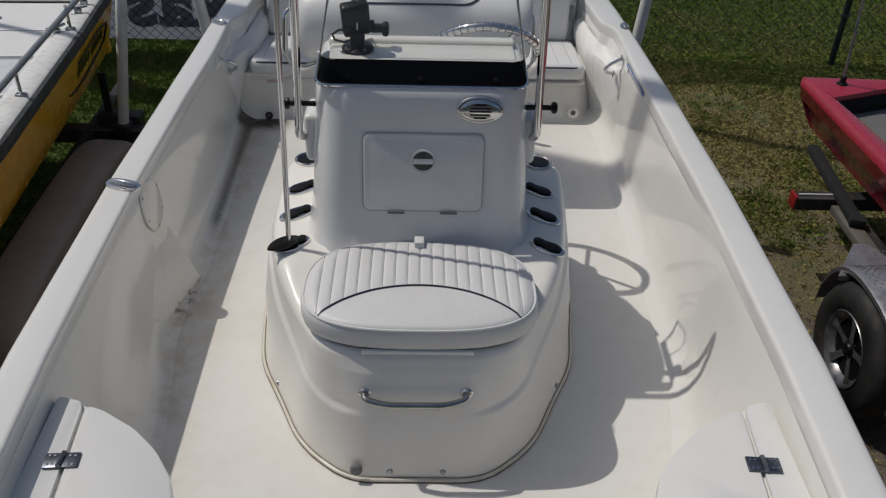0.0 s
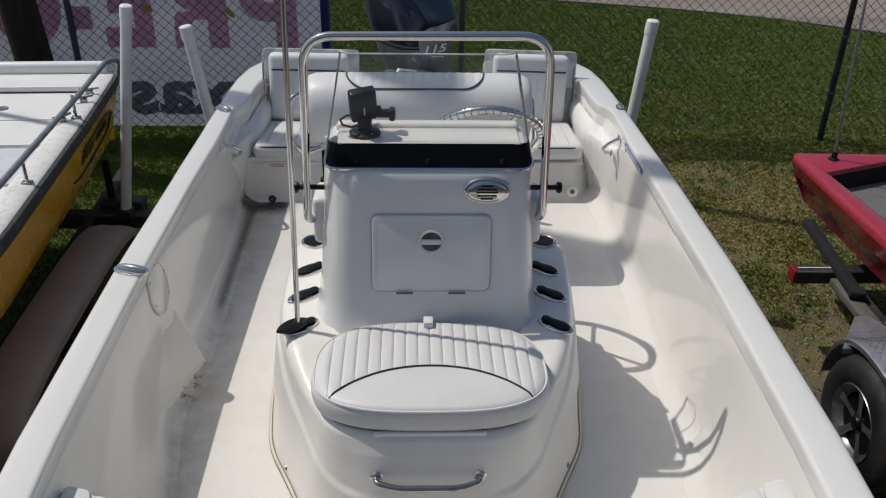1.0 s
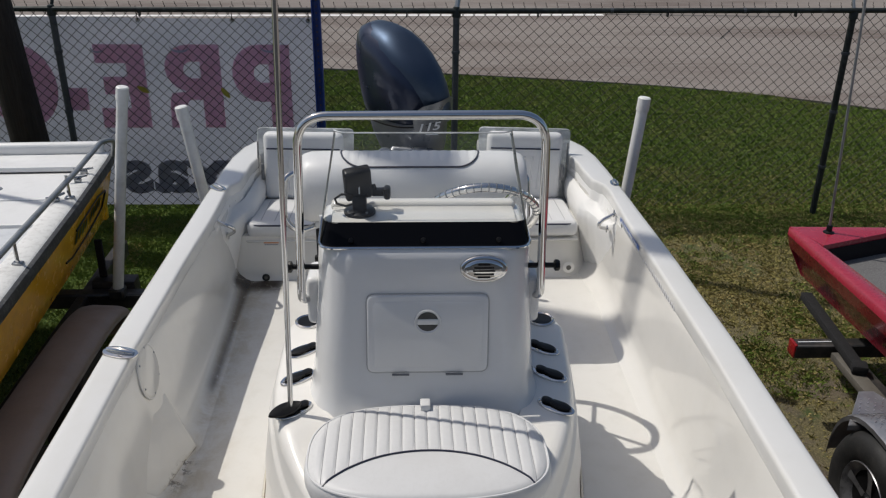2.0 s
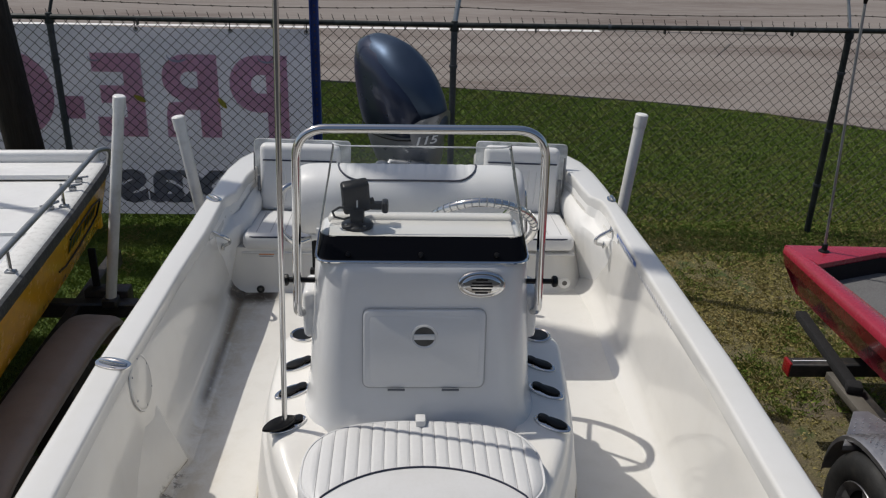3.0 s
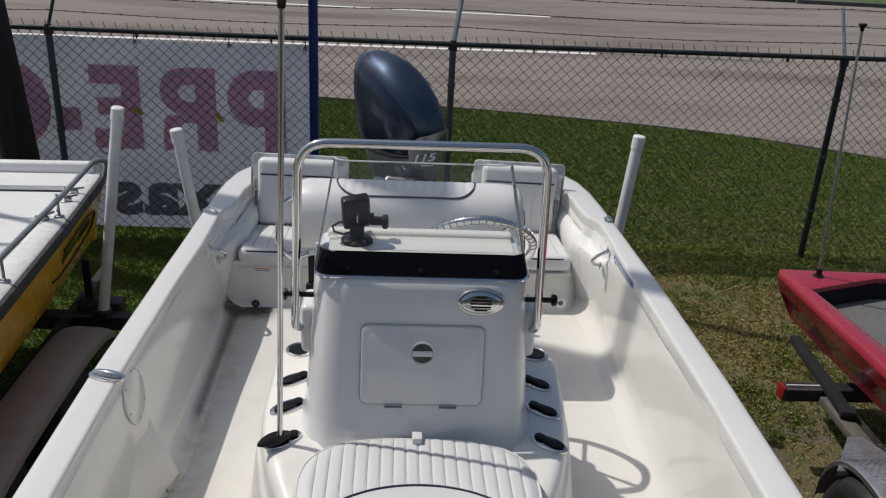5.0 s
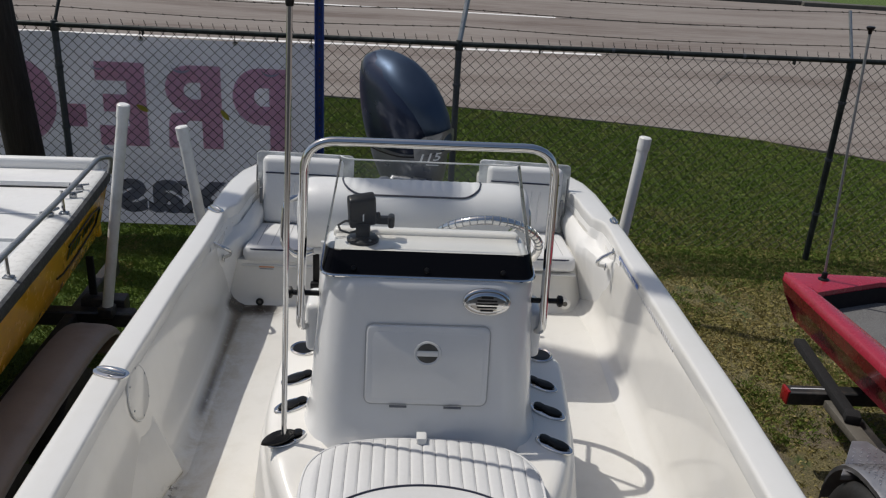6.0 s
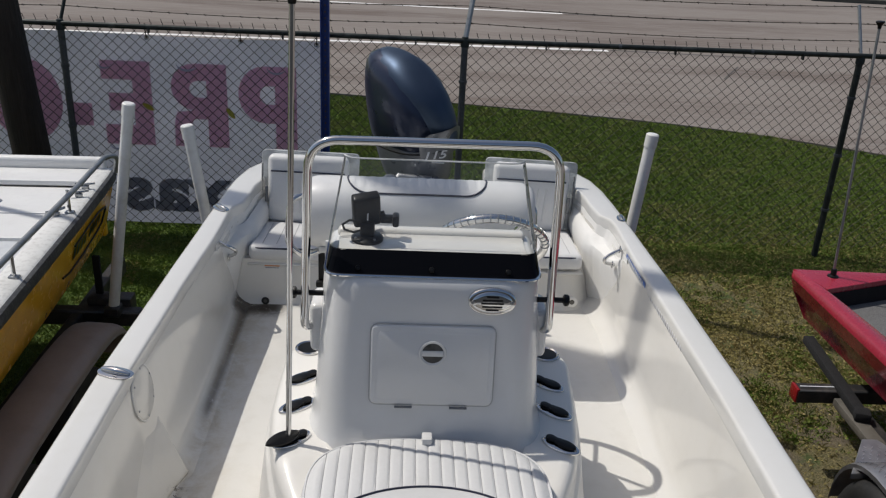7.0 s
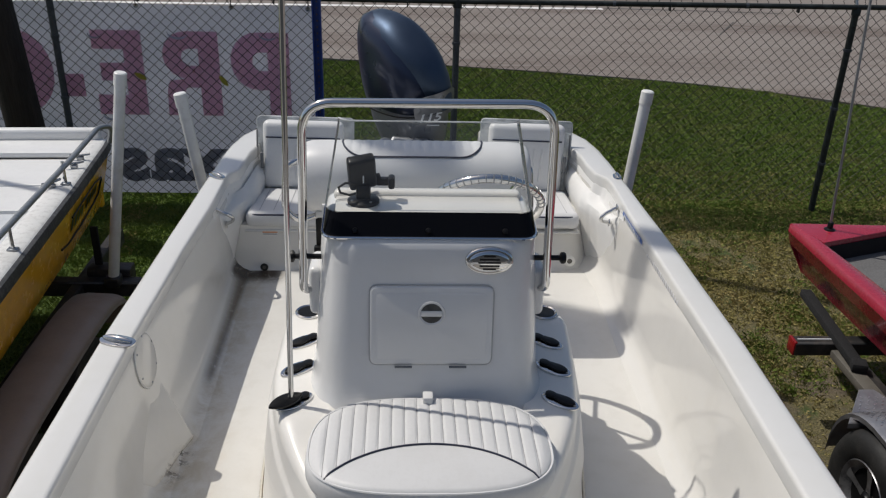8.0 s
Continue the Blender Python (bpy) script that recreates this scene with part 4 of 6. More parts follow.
stern_seat(-1, 0.345, 0.80, 1.0)
stern_seat(1, 0.325, 0.765, 1.5)
for s in (-1, 1):
    dr = thing("deck_drain", (s * 0.75, 4.10, 1.09), "plastic drain fitting at the foot of the stern seat", "drain")
    part("flange", lathe([(0.012, 0.006), (0.026, 0.006), (0.032, 0.002), (0.032, 0)], 20, frame_on((s * (0.755 if s > 0 else 0.742), (4.115 if s > 0 else 4.09), 1.105 if s > 0 else 1.074), (0, -1, 0.1)) @ Matrix.Scale(0.9 if s > 0 else 0.6, 4)), GEL if s > 0 else RUBBER, dr)
    part("bore", lathe([(0, 0.0068), (0.014, 0.0068), (0.015, 0.004)], 16, frame_on((s * (0.755 if s > 0 else 0.742), (4.115 if s > 0 else 4.09), 1.105 if s > 0 else 1.074), (0, -1, 0.1)) @ Matrix.Scale(0.9 if s > 0 else 0.6, 4)), DARK_GAP, dr)
    # moulded coaming beside the seat, with a scooped pocket under the gunwale
    rings = []
    for y in np.linspace(3.86, 4.80, 80):
        i, xw = inn(y, s), interp(y, COAM) - (0.0 if s > 0 else 0.008)
        rim = max(0.0, min(1.0, (y - 3.88) / 0.18))
        zl = 1.43 - 0.058 * rim * rim * (3 - 2 * rim)
        up = max(0.0, min(1.0, (y - 4.22) / 0.07))
        gap = max(0.004, i - xw)
        sect = [(i + 0.004, ZG - 0.045), (i - 0.002, ZG - 0.06), (i - gap * 0.10, zl + 0.026), (i - gap * 0.25, zl + 0.008 + 0.03 * up), (i - gap * 0.55, zl + 0.001 + 0.025 * up), (i - gap * 0.80, zl + 0.015 * up), (xw + gap * 0.04, zl - 0.005), (xw - 0.003, zl - 0.020), (xw - 0.002, zl - 0.06), (xw + 0.012, 1.22), (xw + 0.030, ZF + 0.01)]
        rings.append([(s * x, y, z) for x, z in sect])
    part("coaming", loft(rings, ring_closed=False), GEL_SATIN, boat, "moulded white coaming with a scooped pocket beside the stern seat", 40)


# gunwale hardware
def pull_up_cleat(p, turn, size=1.0):
    c = thing("pop_up_cleat", p, "chrome pop-up cleat set in the gunwale", "cleat", "gunwale cleats")
    m = Matrix.Translation(p) @ Matrix.Rotation(turn, 4, "Z") @ Matrix.Scale(size, 4)
    part("flange", slab(ellipse(0.033, 0.062, 28, 2.4), 0.006, 0.003, 2, m @ Matrix.Translation((0, 0, 0.006))), CHROME, c)
    part("bar", tube([m @ Vector((0, y, 0.006 + 0.006 * math.cos(y * 22))) for y in np.linspace(-0.05, 0.05, 9)], [0.006, 0.009, 0.011, 0.012, 0.012, 0.012, 0.011, 0.009, 0.006], 10), CHROME, c)
    for y in (-0.02, 0.02):
        part("stem", tube([m @ Vector((0, y, -0.002)), m @ Vector((0, y, 0.016))], 0.007, 8), STEEL, c)


pull_up_cleat((-0.985, 2.715, ZG + 0.001), 1.25)
pull_up_cleat((-0.955, 4.20, ZG + 0.001), 0.75, 0.85)
pull_up_cleat((0.978, 4.25, ZG + 0.001), -0.1, 0.65)


def grab_handle(s):
    h = thing("grab_handle", (s * 0.89, 3.94, 1.38), "bent stainless grab handle on the inner side wall", "handle", "cockpit grab handles")
    if s > 0:
        path = [(0.925, 3.965, 1.458), (0.862, 3.948, 1.432), (0.842, 3.938, 1.416), (0.852, 3.950, 1.394), (0.900, 3.970, 1.378)]
    else:
        path = [(0.925, 3.930, 1.448), (0.862, 3.905, 1.433), (0.838, 3.920, 1.413), (0.848, 3.970, 1.372), (0.895, 4.010, 1.335)]
    pts = rounded([(s * x, y, z) for x, y, z in path], 0.025, 4)
    part("bar", tube(pts, 0.0085, 10), CHROME, h)
    for q in (pts[0], pts[-1]):
        part("foot", lathe([(0.0, 0.004), (0.014, 0.003), (0.018, 0.0)], 14, frame_on((q.x - s * 0.008, q.y, q.z), (-s, 0, 0.1))), CHROME, h)


grab_handle(-1)
grab_handle(1)
lab = thing("maker_decal", (0.93, 3.7, ZG - 0.05), "narrow blue and white decal along the gunwale lip", "decal")
for y0, y1, mt in ((3.56, 3.88, LABEL_BLUE),):
    a = [(inn(y, 1) - 0.0035, y) for y in np.linspace(y0, y1, 5)]
    part("strip", loft([[(x, y, ZG - 0.022) for x, y in a], [(x + 0.001, y, ZG - 0.044) for x, y in a]], ring_closed=False), mt, lab)
for k in range(12):
    y = 3.60 + k * 0.022
    part("lettering_bar", box((inn(y, 1) - 0.0042, y, ZG - 0.033), (0.001, 0.015, 0.012), 0), LABEL_PALE, lab)
faint = thing("faded_decal", (0.95, 3.3, ZG - 0.05), "faded grey lettering below the gunwale lip", "decal")
for k in range(18):
    y = 3.08 + k * 0.024
    part("lettering_bar", box((inn(y, 1) + 0.0035, y, ZG - 0.050), (0.007, 0.017, 0.022), 0), LABEL_FAINT, faint)

# ---- centre console ----
console = thing("center_console", (0, 2.4, ZF), "white moulded centre console with built-in front seat and hatch", "boat console")


# plan of the moulding at floor level, at the styling ridge and at the shelf
PLAN_LOW = [(0.19, 1.860), (0.34, 1.985), (0.43, 2.19), (0.505, 2.34), (0.535, 2.62), (0.535, 2.93), (0.38, 3.09)]
PLAN_MID = [(0.18, 1.908), (0.30, 1.975), (0.36, 2.10), (0.425, 2.22), (0.490, 2.38), (0.505, 2.92), (0.36, 3.08)]
PLAN_TOP = [(0.16, 1.955), (0.262, 1.985), (0.345, 2.12), (0.435, 2.30), (0.475, 2.52), (0.470, 2.90), (0.335, 3.06)]
RADII = [0.07, 0.10, 0.12, 0.12, 0.15, 0.06, 0.05]
SHELF = 1.510


def plan_at(z):
    if z < 1.30:
        t = max(0.0, (z - ZF) / (1.30 - ZF))
        half = [(a[0] + (b[0] - a[0]) * t, a[1] + (b[1] - a[1]) * t) for a, b in zip(PLAN_LOW, PLAN_MID)]
    else:
        t = min(1.0, (z - 1.30) / (SHELF - 1.30))
        half = [(a[0] + (b[0] - a[0]) * t, a[1] + (b[1] - a[1]) * t) for a, b in zip(PLAN_MID, PLAN_TOP)]
    pts = [(x, y, 0) for x, y in half] + [(-x, y, 0) for x, y in half[::-1]]
    return rounded(pts, RADII + RADII[::-1], 8, True)


def base_ring(z, grow=0.0):
    ring = []
    for p in plan_at(z):
        c = Vector((p.x, p.y - 2.46, 0)).normalized()
        line = 1.265 + max(0.0, min(0.16, (p.y - 1.93) * 0.36))
        t = max(0.0, min(1.0, (z - line) / 0.018))
        fade = max(0.0, min(1.0, (abs(p.x) - 0.14) / 0.08))
        out = grow - 0.011 * t * t * (3 - 2 * t) * fade * max(0.0, 1 - (z - line) / 0.22)
        u = max(0.0, min(1.0, (p.y - 2.10) / 0.20))
        wide = 0.026 * max(0.0, min(1.0, (p.y - 2.50) / 0.35)) if p.x > 0.3 else 0.0
        drop = 0.045 * (1 - u * u * (3 - 2 * u)) * max(0.0, min(1.0, (z - 1.40) / (SHELF - 1.40)))
        ring.append((p.x + c.x * out + wide, p.y + c.y * out, z - drop))
    return ring


# console gelcoat made warmer and lighter, painting in bounce from the floor
GEL_BASE = material("bounce_warm_gelcoat", (0.77, 0.75, 0.705), 0.34, c2=(0.74, 0.715, 0.66), s2=1.8, c3=(0.71, 0.685, 0.62), s3=26, a3=0.14, coat=0.12, rough_var=0.05)
levels = [ZF - 0.01, ZF + 0.02] + [float(z) for z in np.linspace(1.09, SHELF - 0.045, 60)]
rings = [base_ring(z) for z in levels]
rings += [base_ring(SHELF - 0.022, -0.004), base_ring(SHELF - 0.010, -0.011), base_ring(SHELF - 0.003, -0.022), base_ring(SHELF, -0.04), base_ring(SHELF, -0.09), base_ring(SHELF, -0.15)]
part("console_base", loft(rings, cap1=True), GEL_BASE, console, "white console base with shelf edges and sculpted sides", 50)
TRIM_CREAM = material("cream_trim_bead", (0.58, 0.55, 0.48), 0.45, c2=(0.48, 0.43, 0.34), s2=14)
TRIM_DIRT = material("dirt_in_joint", (0.16, 0.13, 0.095), 0.8, c2=(0.30, 0.26, 0.20), s2=20)
part("trim_bead", tube([(x, y, ZF + 0.010) for x, y, z in base_ring(ZF + 0.01, 0.004)], 0.0065, 8, True), TRIM_CREAM, console, "cream trim bead round the base")
part("dirt_line", tube([(x, y, ZF + 0.0155) for x, y, z in base_ring(ZF + 0.01, 0.001)], 0.0014, 5, True), TRIM_DIRT, console, "dirt in the joint above the bead")
part("dirt_line", tube([(x, y, ZF + 0.004) for x, y, z in base_ring(ZF + 0.01, 0.0105)], 0.0013, 5, True), TRIM_DIRT, console, "dirt in the joint below the bead")


def upper_ring(z):
    t = (z - 1.50) / (2.03 - 1.50)
    yf = 2.364 + 0.008 * t
    hw = 0.336 - 0.039 * t
    flare = 0.05 * max(0.0, 1 - t * 6) ** 2
    hw, yf = hw + flare * 0.3, yf - flare * 0.25
    yb = 2.80 - 0.085 * max(0.0, t - 0.6) / 0.4
    pts = [(-hw + 0.05, yf), (hw - 0.05, yf), (hw, yf + 0.10), (hw + 0.004, yb), (-hw - 0.004, yb), (-hw, yf + 0.10)]
    return [(p.x, p.y, z) for p in rounded([(x, y, 0) for x, y in pts], [0.09, 0.09, 0.09, 0.03, 0.03, 0.09], 6, True)]


def shrink(ring, d, z):
    c = Vector((0, 2.6, 0))
    out = []
    for p in ring:
        v = Vector((p[0], p[1], 0)) - c
        out.append((c.x + v.x * (1 - d / 0.3), c.y + v.y * (1 - d / 0.3), z))
    return out


urings = [upper_ring(z) for z in (1.495, 1.505, 1.52, 1.54, 1.58, 1.66, 1.75, 1.85, 1.95, 1.995)]
topr = upper_ring(2.03)
urings += [shrink(topr, 0.003, 2.013), shrink(topr, 0.010, 2.026), shrink(topr, 0.022, 2.032), shrink(topr, 0.06, 2.034)]
part("console_body", loft(urings, cap1=True), GEL_CONSOLE, console, "glossy white upright console body", 50)
part("dash_top", join(box((0, 2.560, 2.035), (0.535, 0.21, 0.016), 0.006, 2), box((0, 2.668, 2.040), (0.55, 0.045, 0.032), 0.015, 4)), GEL_CREAM, console, "cream dash top with raised rear lip")

prof = rounded([(2.72, 1.49, 0), (2.72, 1.99, 0), (2.77, 1.955, 0), (2.845, 1.885, 0), (2.885, 1.845, 0), (2.905, 1.79, 0), (2.915, 1.49, 0)], 0.02, 3, True)
part("helm_dash", loft([[(x, p.x, p.y) for p in prof] for x in (-0.318, -0.31, 0.31, 0.318)], cap0=True, cap1=True), GEL_CONSOLE, console, "sloping helm dash behind the console top")

# hatch door in the sloping face
up = Vector((0, 0.008, 0.53)).normalized()
nrm = Vector((0, -up.z, up.y))
HM = frame_on((0.007, 2.3665, 1.774), nrm, up) @ Matrix.Diagonal((1.024, 1.085, 1.0, 1.0))


def on_face(u, v, w=0.0):
    return HM @ Vector((u, v, w))


door_pts = rounded([(-0.168, -0.118, 0), (0.168, -0.118, 0), (0.165, 0.112, 0), (-0.165, 0.112, 0)], 0.022, 5, True)
part("hatch_gasket", slab(rounded([(-0.1705, -0.1205, 0), (0.1705, -0.1205, 0), (0.1675, 0.1145, 0), (-0.1675, 0.1145, 0)], 0.026, 5, True), 0.03, 0.0, 1, HM @ Matrix.Translation((0, 0, 0.002))), GASKET, console)
door = part("hatch_door", slab(door_pts, 0.03, 0.006, 3, HM @ Matrix.Translation((0, 0, 0.0055))), GEL_CONSOLE, console, "flush white hatch door")
part("door_panel", slab(rounded([(-0.152, -0.100, 0), (0.152, -0.100, 0), (0.149, 0.095, 0), (-0.149, 0.095, 0)], 0.015, 4, True), 0.02, 0.003, 2, HM @ Matrix.Translation((0, 0, 0.0066))), GEL_CONSOLE, door)
ring_m = HM @ Matrix.Translation((0.0, 0.036, 0.0066)) @ Matrix.Diagonal((1, 0.96, 1, 1))
latch = part("latch", lathe([(0.029, 0.0), (0.0345, 0.0035), (0.037, 0.0025), (0.0375, 0.0)], 36, ring_m), GEL, door, "round white turn latch")
part("latch_recess", lathe([(0, 0.0008), (0.029, 0.0008)], 32, ring_m), DARK_GAP, latch)
part("latch_bar", slab(rounded([(-0.0285, -0.008, 0), (0.0285, -0.008, 0), (0.0285, 0.008, 0), (-0.0285, 0.008, 0)], 0.003, 2, True), 0.01, 0.002, 2, ring_m @ Matrix.Translation((0, 0, 0.0045))), GEL, latch)
for u in (-0.075, 0.075):
    part("hinge", tube([on_face(u - 0.024, -0.121, 0.010), on_face(u + 0.024, -0.121, 0.010)], 0.0035, 8), GREY_PLASTIC, door)

# oval chrome vent
VM = frame_on((0.159, 2.3685, 1.974), nrm, up) @ Matrix.Diagonal((1.08, 1.12, 1.0, 1.0))
vent = part("vent", slab(ellipse(0.060, 0.036, 40, 2.1), 0.012, 0.006, 4, VM @ Matrix.Translation((0, 0, 0.010))), CHROME, console, "oval polished vent cover")
part("vent_face", loft([[VM @ Vector((q.x, q.y, h)) for q in ellipse(0.050 * k, 0.028 * k, 36, 2.1)] for k, h in ((1.0, 0.0095), (0.93, 0.0125), (0.75, 0.0142), (0.45, 0.0150), (0.15, 0.0152))], cap1=True), CHROME, vent, "domed chrome face", 60)
for v, hw in ((-0.018, 0.016), (-0.0095, 0.025), (-0.001, 0.028), (0.0075, 0.025), (0.016, 0.015)):
    part("slot", slab(rounded([(-hw, v - 0.0022, 0), (hw, v - 0.0022, 0), (hw, v + 0.0022, 0), (-hw, v + 0.0022, 0)], 0.001, 2, True), 0.004, 0, 1, VM @ Matrix.Translation((0, 0, 0.0158))), BLACK, vent)
for u in (-0.048, 0.048):
    part("screw", lathe([(0, 0.0145), (0.004, 0.0138), (0.005, 0.011)], 10, VM @ Matrix.Translation((u, 0, 0))), STEEL, vent)

# front seat cushion
SEAT_VINYL = material("seat_white_vinyl", (0.63, 0.628, 0.62), 0.5, c2=(0.585, 0.58, 0.565), s2=4, c3=(0.56, 0.555, 0.54), s3=90, a3=0.25, bump=0.0003, bump_scale=700)
SEAM_THREAD = material("grey_seam_thread", (0.30, 0.30, 0.31), 0.7, c2=(0.22, 0.22, 0.23), s2=40)
# scales seat and shelf parts along the view rays, keeping their outlines in view
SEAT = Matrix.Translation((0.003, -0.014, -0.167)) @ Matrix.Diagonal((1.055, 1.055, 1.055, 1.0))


def seat_along_view(bm):
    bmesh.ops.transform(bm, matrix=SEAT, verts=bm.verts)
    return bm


cush = thing("seat_cushion", (0, 2.05, 1.59), "white vinyl pleated cushion on the console seat", "cushion")
CY, CA, CB, CF, CP = 2.03, 0.312, 0.214, 0.174, 2.8


def cushion_ring(k, z, n=72):
    return [(p.x, p.y, z) for p in ellipse(CA * k, CB * k, n, CP, 0, CY, CF * k)]


prof = [(0.955, 1.552), (0.985, 1.558), (1.0, 1.575), (1.0, 1.597), (0.985, 1.612), (0.95, 1.621), (0.90, 1.625), (0.7, 1.629), (0.4, 1.631)]
part("cushion_body", seat_along_view(loft([cushion_ring(k, z) for k, z in prof], cap0=True, cap1=True)), SEAT_VINYL, cush, "", 60)
part("rim_seam", seat_along_view(tube([(x, y, z) for x, y, z in cushion_ring(0.975, 1.6165)], 0.0032, 6, True)), VINYL_SHEEN, cush)
# thin dark layer draws the shade line below the cushion
part("cushion_board", seat_along_view(loft([cushion_ring(0.95, 1.553), cushion_ring(0.95, 1.547)], cap0=True, cap1=True)), DARK_GAP, cush)


def seam_y(x):
    return 2.026 - 1.40 * x * x - 4.6 * x ** 4


def rim_y(x, b):
    """Where the rim runs at x, behind (b = CB) or in front (b = -CF) of the middle."""
    u = min(1.0, abs(x) / (CA * 0.958))
    return CY + b * 0.958 * (1 - u ** CP) ** (1 / CP)


def crown(x, y):
    """How near the rim a place on the cushion lies, and the height of its top there."""
    k = ((abs(x) / CA) ** CP + (abs(y - CY) / (CB if y > CY else CF)) ** CP) ** (1 / CP)
    return k, float(np.interp(k, [0.4, 0.7, 0.9, 0.95, 0.985], [1.631, 1.629, 1.625, 1.621, 1.612]))


NP = 18
W = 0.295
cols = []
for i in range(NP * 8 + 1):
    x = -W + 2 * W * i / (NP * 8)
    y0, y1 = max(seam_y(x), rim_y(x, -CF)), rim_y(x, CB)
    crest = abs(math.sin(math.pi * i / 8)) ** 0.28
    col = []
    for u in (0, 0.04, 0.1, 0.25, 0.4, 0.55, 0.7, 0.8, 0.88, 0.95, 1.0):
        y = y0 + (y1 - y0) * u
        k, z = crown(x, y)
        col.append((x, y, z + 0.0008 + 0.0042 * crest * min(1, 0.3 + u * 8) * max(0.0, min(1, (0.965 - k) / 0.07))))
    cols.append(col)
part("pleated_panel", seat_along_view(loft(cols, ring_closed=False)), SEAT_VINYL, cush, "vertically pleated white vinyl panel", 75)
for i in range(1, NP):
    part("stitched_seam", seat_along_view(tube([(p[0], p[1], p[2] + 0.0004) for p in cols[i * 8]], 0.0011, 5)), SEAM_THREAD, cush)
part("piping", seat_along_view(tube([(x, seam_y(x), crown(x, seam_y(x))[1] + 0.002) for x in np.linspace(-0.259, 0.259, 44)], 0.0025, 6)), PIPING, cush, "dark piping")
part("cushion_strap_clip", seat_along_view(join(box((-0.003, 2.215, 1.642), (0.028, 0.034, 0.012), 0.004, 2), box((-0.003, 2.199, 1.636), (0.026, 0.010, 0.028), 0.003, 2))), GEL, cush, "white plastic clip")
part("lid_edge", box((0.0, 1.9505, 1.464), (0.30, 0.012, 0.012), 0.003, 2), GEL_CONSOLE, console)

# front grab handle, plug and screws
hp = rounded([(-0.144, 1.922, 1.342), (-0.144, 1.896, 1.340), (-0.085, 1.880, 1.334), (0.075, 1.880, 1.334), (0.134, 1.896, 1.340), (0.134, 1.922, 1.342)], 0.025, 5)
handle = part("grab_handle", tube(hp, 0.0095, 14), DARK_CHROME, console, "polished stainless grab handle")
for x in (-0.144, 0.134):
    part("handle_foot", lathe([(0, 0.006), (0.014, 0.005), (0.018, 0.0)], 16, frame_on((x, 1.9165, 1.342), (0, -1, 0.2))), CHROME, handle)
plug = part("plug", lathe([(0.006, 0.010), (0.014, 0.010), (0.018, 0.006), (0.018, 0)], 20, frame_on((-0.170, 1.864, 1.098), (0, -1, 0.2))), GREY_PLASTIC, console, "dark round plug")
part("plug_bore", lathe([(0, 0.0085), (0.007, 0.0085)], 12, frame_on((-0.170, 1.864, 1.098), (0, -1, 0.2))), DARK_GAP, plug)
for x, y, z, n in ((-0.075, 1.868, 1.085, (0, -1, 0.2)), (0.075, 1.868, 1.085, (0, -1, 0.2)), (-0.438, 2.215, 1.09, (-1, -0.5, 0)), (0.438, 2.215, 1.09, (1, -0.5, 0))):
    part("screw", lathe([(0, 0.007), (0.006, 0.006), (0.009, 0.001), (0.009, -0.004)], 12, frame_on((x, y, z), n)), STEEL, console)

# rod holders and cup holders in the side shelves
flange_me = finish("rod_flange", slab(ellipse(0.029, 0.058, 32, 2.0), 0.006, 0.003, 3), CHROME)
half = [(0.0165 * max(0.0, 1 - ((q + 0.33) / 0.67) ** 2) ** 0.7 + 0.007 * math.exp(-((q - 0.30) / 0.16) ** 2) + 0.0125 * max(0.0, 1 - ((q - 0.68) / 0.32) ** 2) ** 0.5, 0.047 * q) for q in np.linspace(-1, 1, 33)]
lip_me = finish("rod_cap", slab([Vector((x + 0.002, y, 0)) for x, y in half] + [Vector((0.002 - x, y, 0)) for x, y in half[-2:0:-1]], 0.006, 0.002, 2, Matrix.Translation((0, 0, 0.004)) @ Matrix.Rotation(radians(2), 4, "X")), BLACK)
bolt_me = finish("rod_screw", lathe([(0, 0.003), (0.0035, 0.002), (0.004, 0)], 8), STEEL)
for s in (-1, 1):
    for x, y in ((0.366, 2.262), (0.372, 2.424), (0.372, 2.572)):
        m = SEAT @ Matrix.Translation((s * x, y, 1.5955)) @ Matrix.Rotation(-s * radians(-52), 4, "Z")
        fl = part("rod_holder", flange_me, CHROME, console, "chrome rim rod holder with black cap")
        fl.matrix_parent_inverse = Matrix.Translation(-console.location)
        fl.matrix_basis = m
        for me, nm, off in ((lip_me, "cap", (0, 0, 0.0045)), (bolt_me, "screw", (0, 0.046, 0.001)), (bolt_me, "screw", (0, -0.046, 0.001))):
            c = new(nm, me)
            c.parent = fl
            c.matrix_basis = Matrix.Translation(off)
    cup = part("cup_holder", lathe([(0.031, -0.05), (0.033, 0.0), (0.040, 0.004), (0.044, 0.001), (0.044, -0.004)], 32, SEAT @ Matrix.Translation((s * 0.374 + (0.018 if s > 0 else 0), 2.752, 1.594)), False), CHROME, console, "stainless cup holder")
    # black disc above the shelf stands for the shade inside the cup
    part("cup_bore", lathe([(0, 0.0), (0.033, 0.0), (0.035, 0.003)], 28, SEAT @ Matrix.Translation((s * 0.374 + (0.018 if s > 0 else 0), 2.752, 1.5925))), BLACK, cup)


# windshield with black lower band
def ws_ring(z, extra=0.0):
    t = (z - 2.03) / 0.255
    yf, hw, yb = 2.386 + 0.212 * t, 0.288 - 0.036 * t, 2.60 + 0.10 * t
    pts = rounded([(-hw - 0.006, yb, 0), (-hw, yf, 0), (hw, yf, 0), (hw + 0.006, yb, 0)], 0.045, 7)
    return [(p.x, p.y, z - 0.034 * t * max(0.0, (p.y - yf - 0.02) / (yb - yf - 0.02)) ** 1.5) for p in pts]


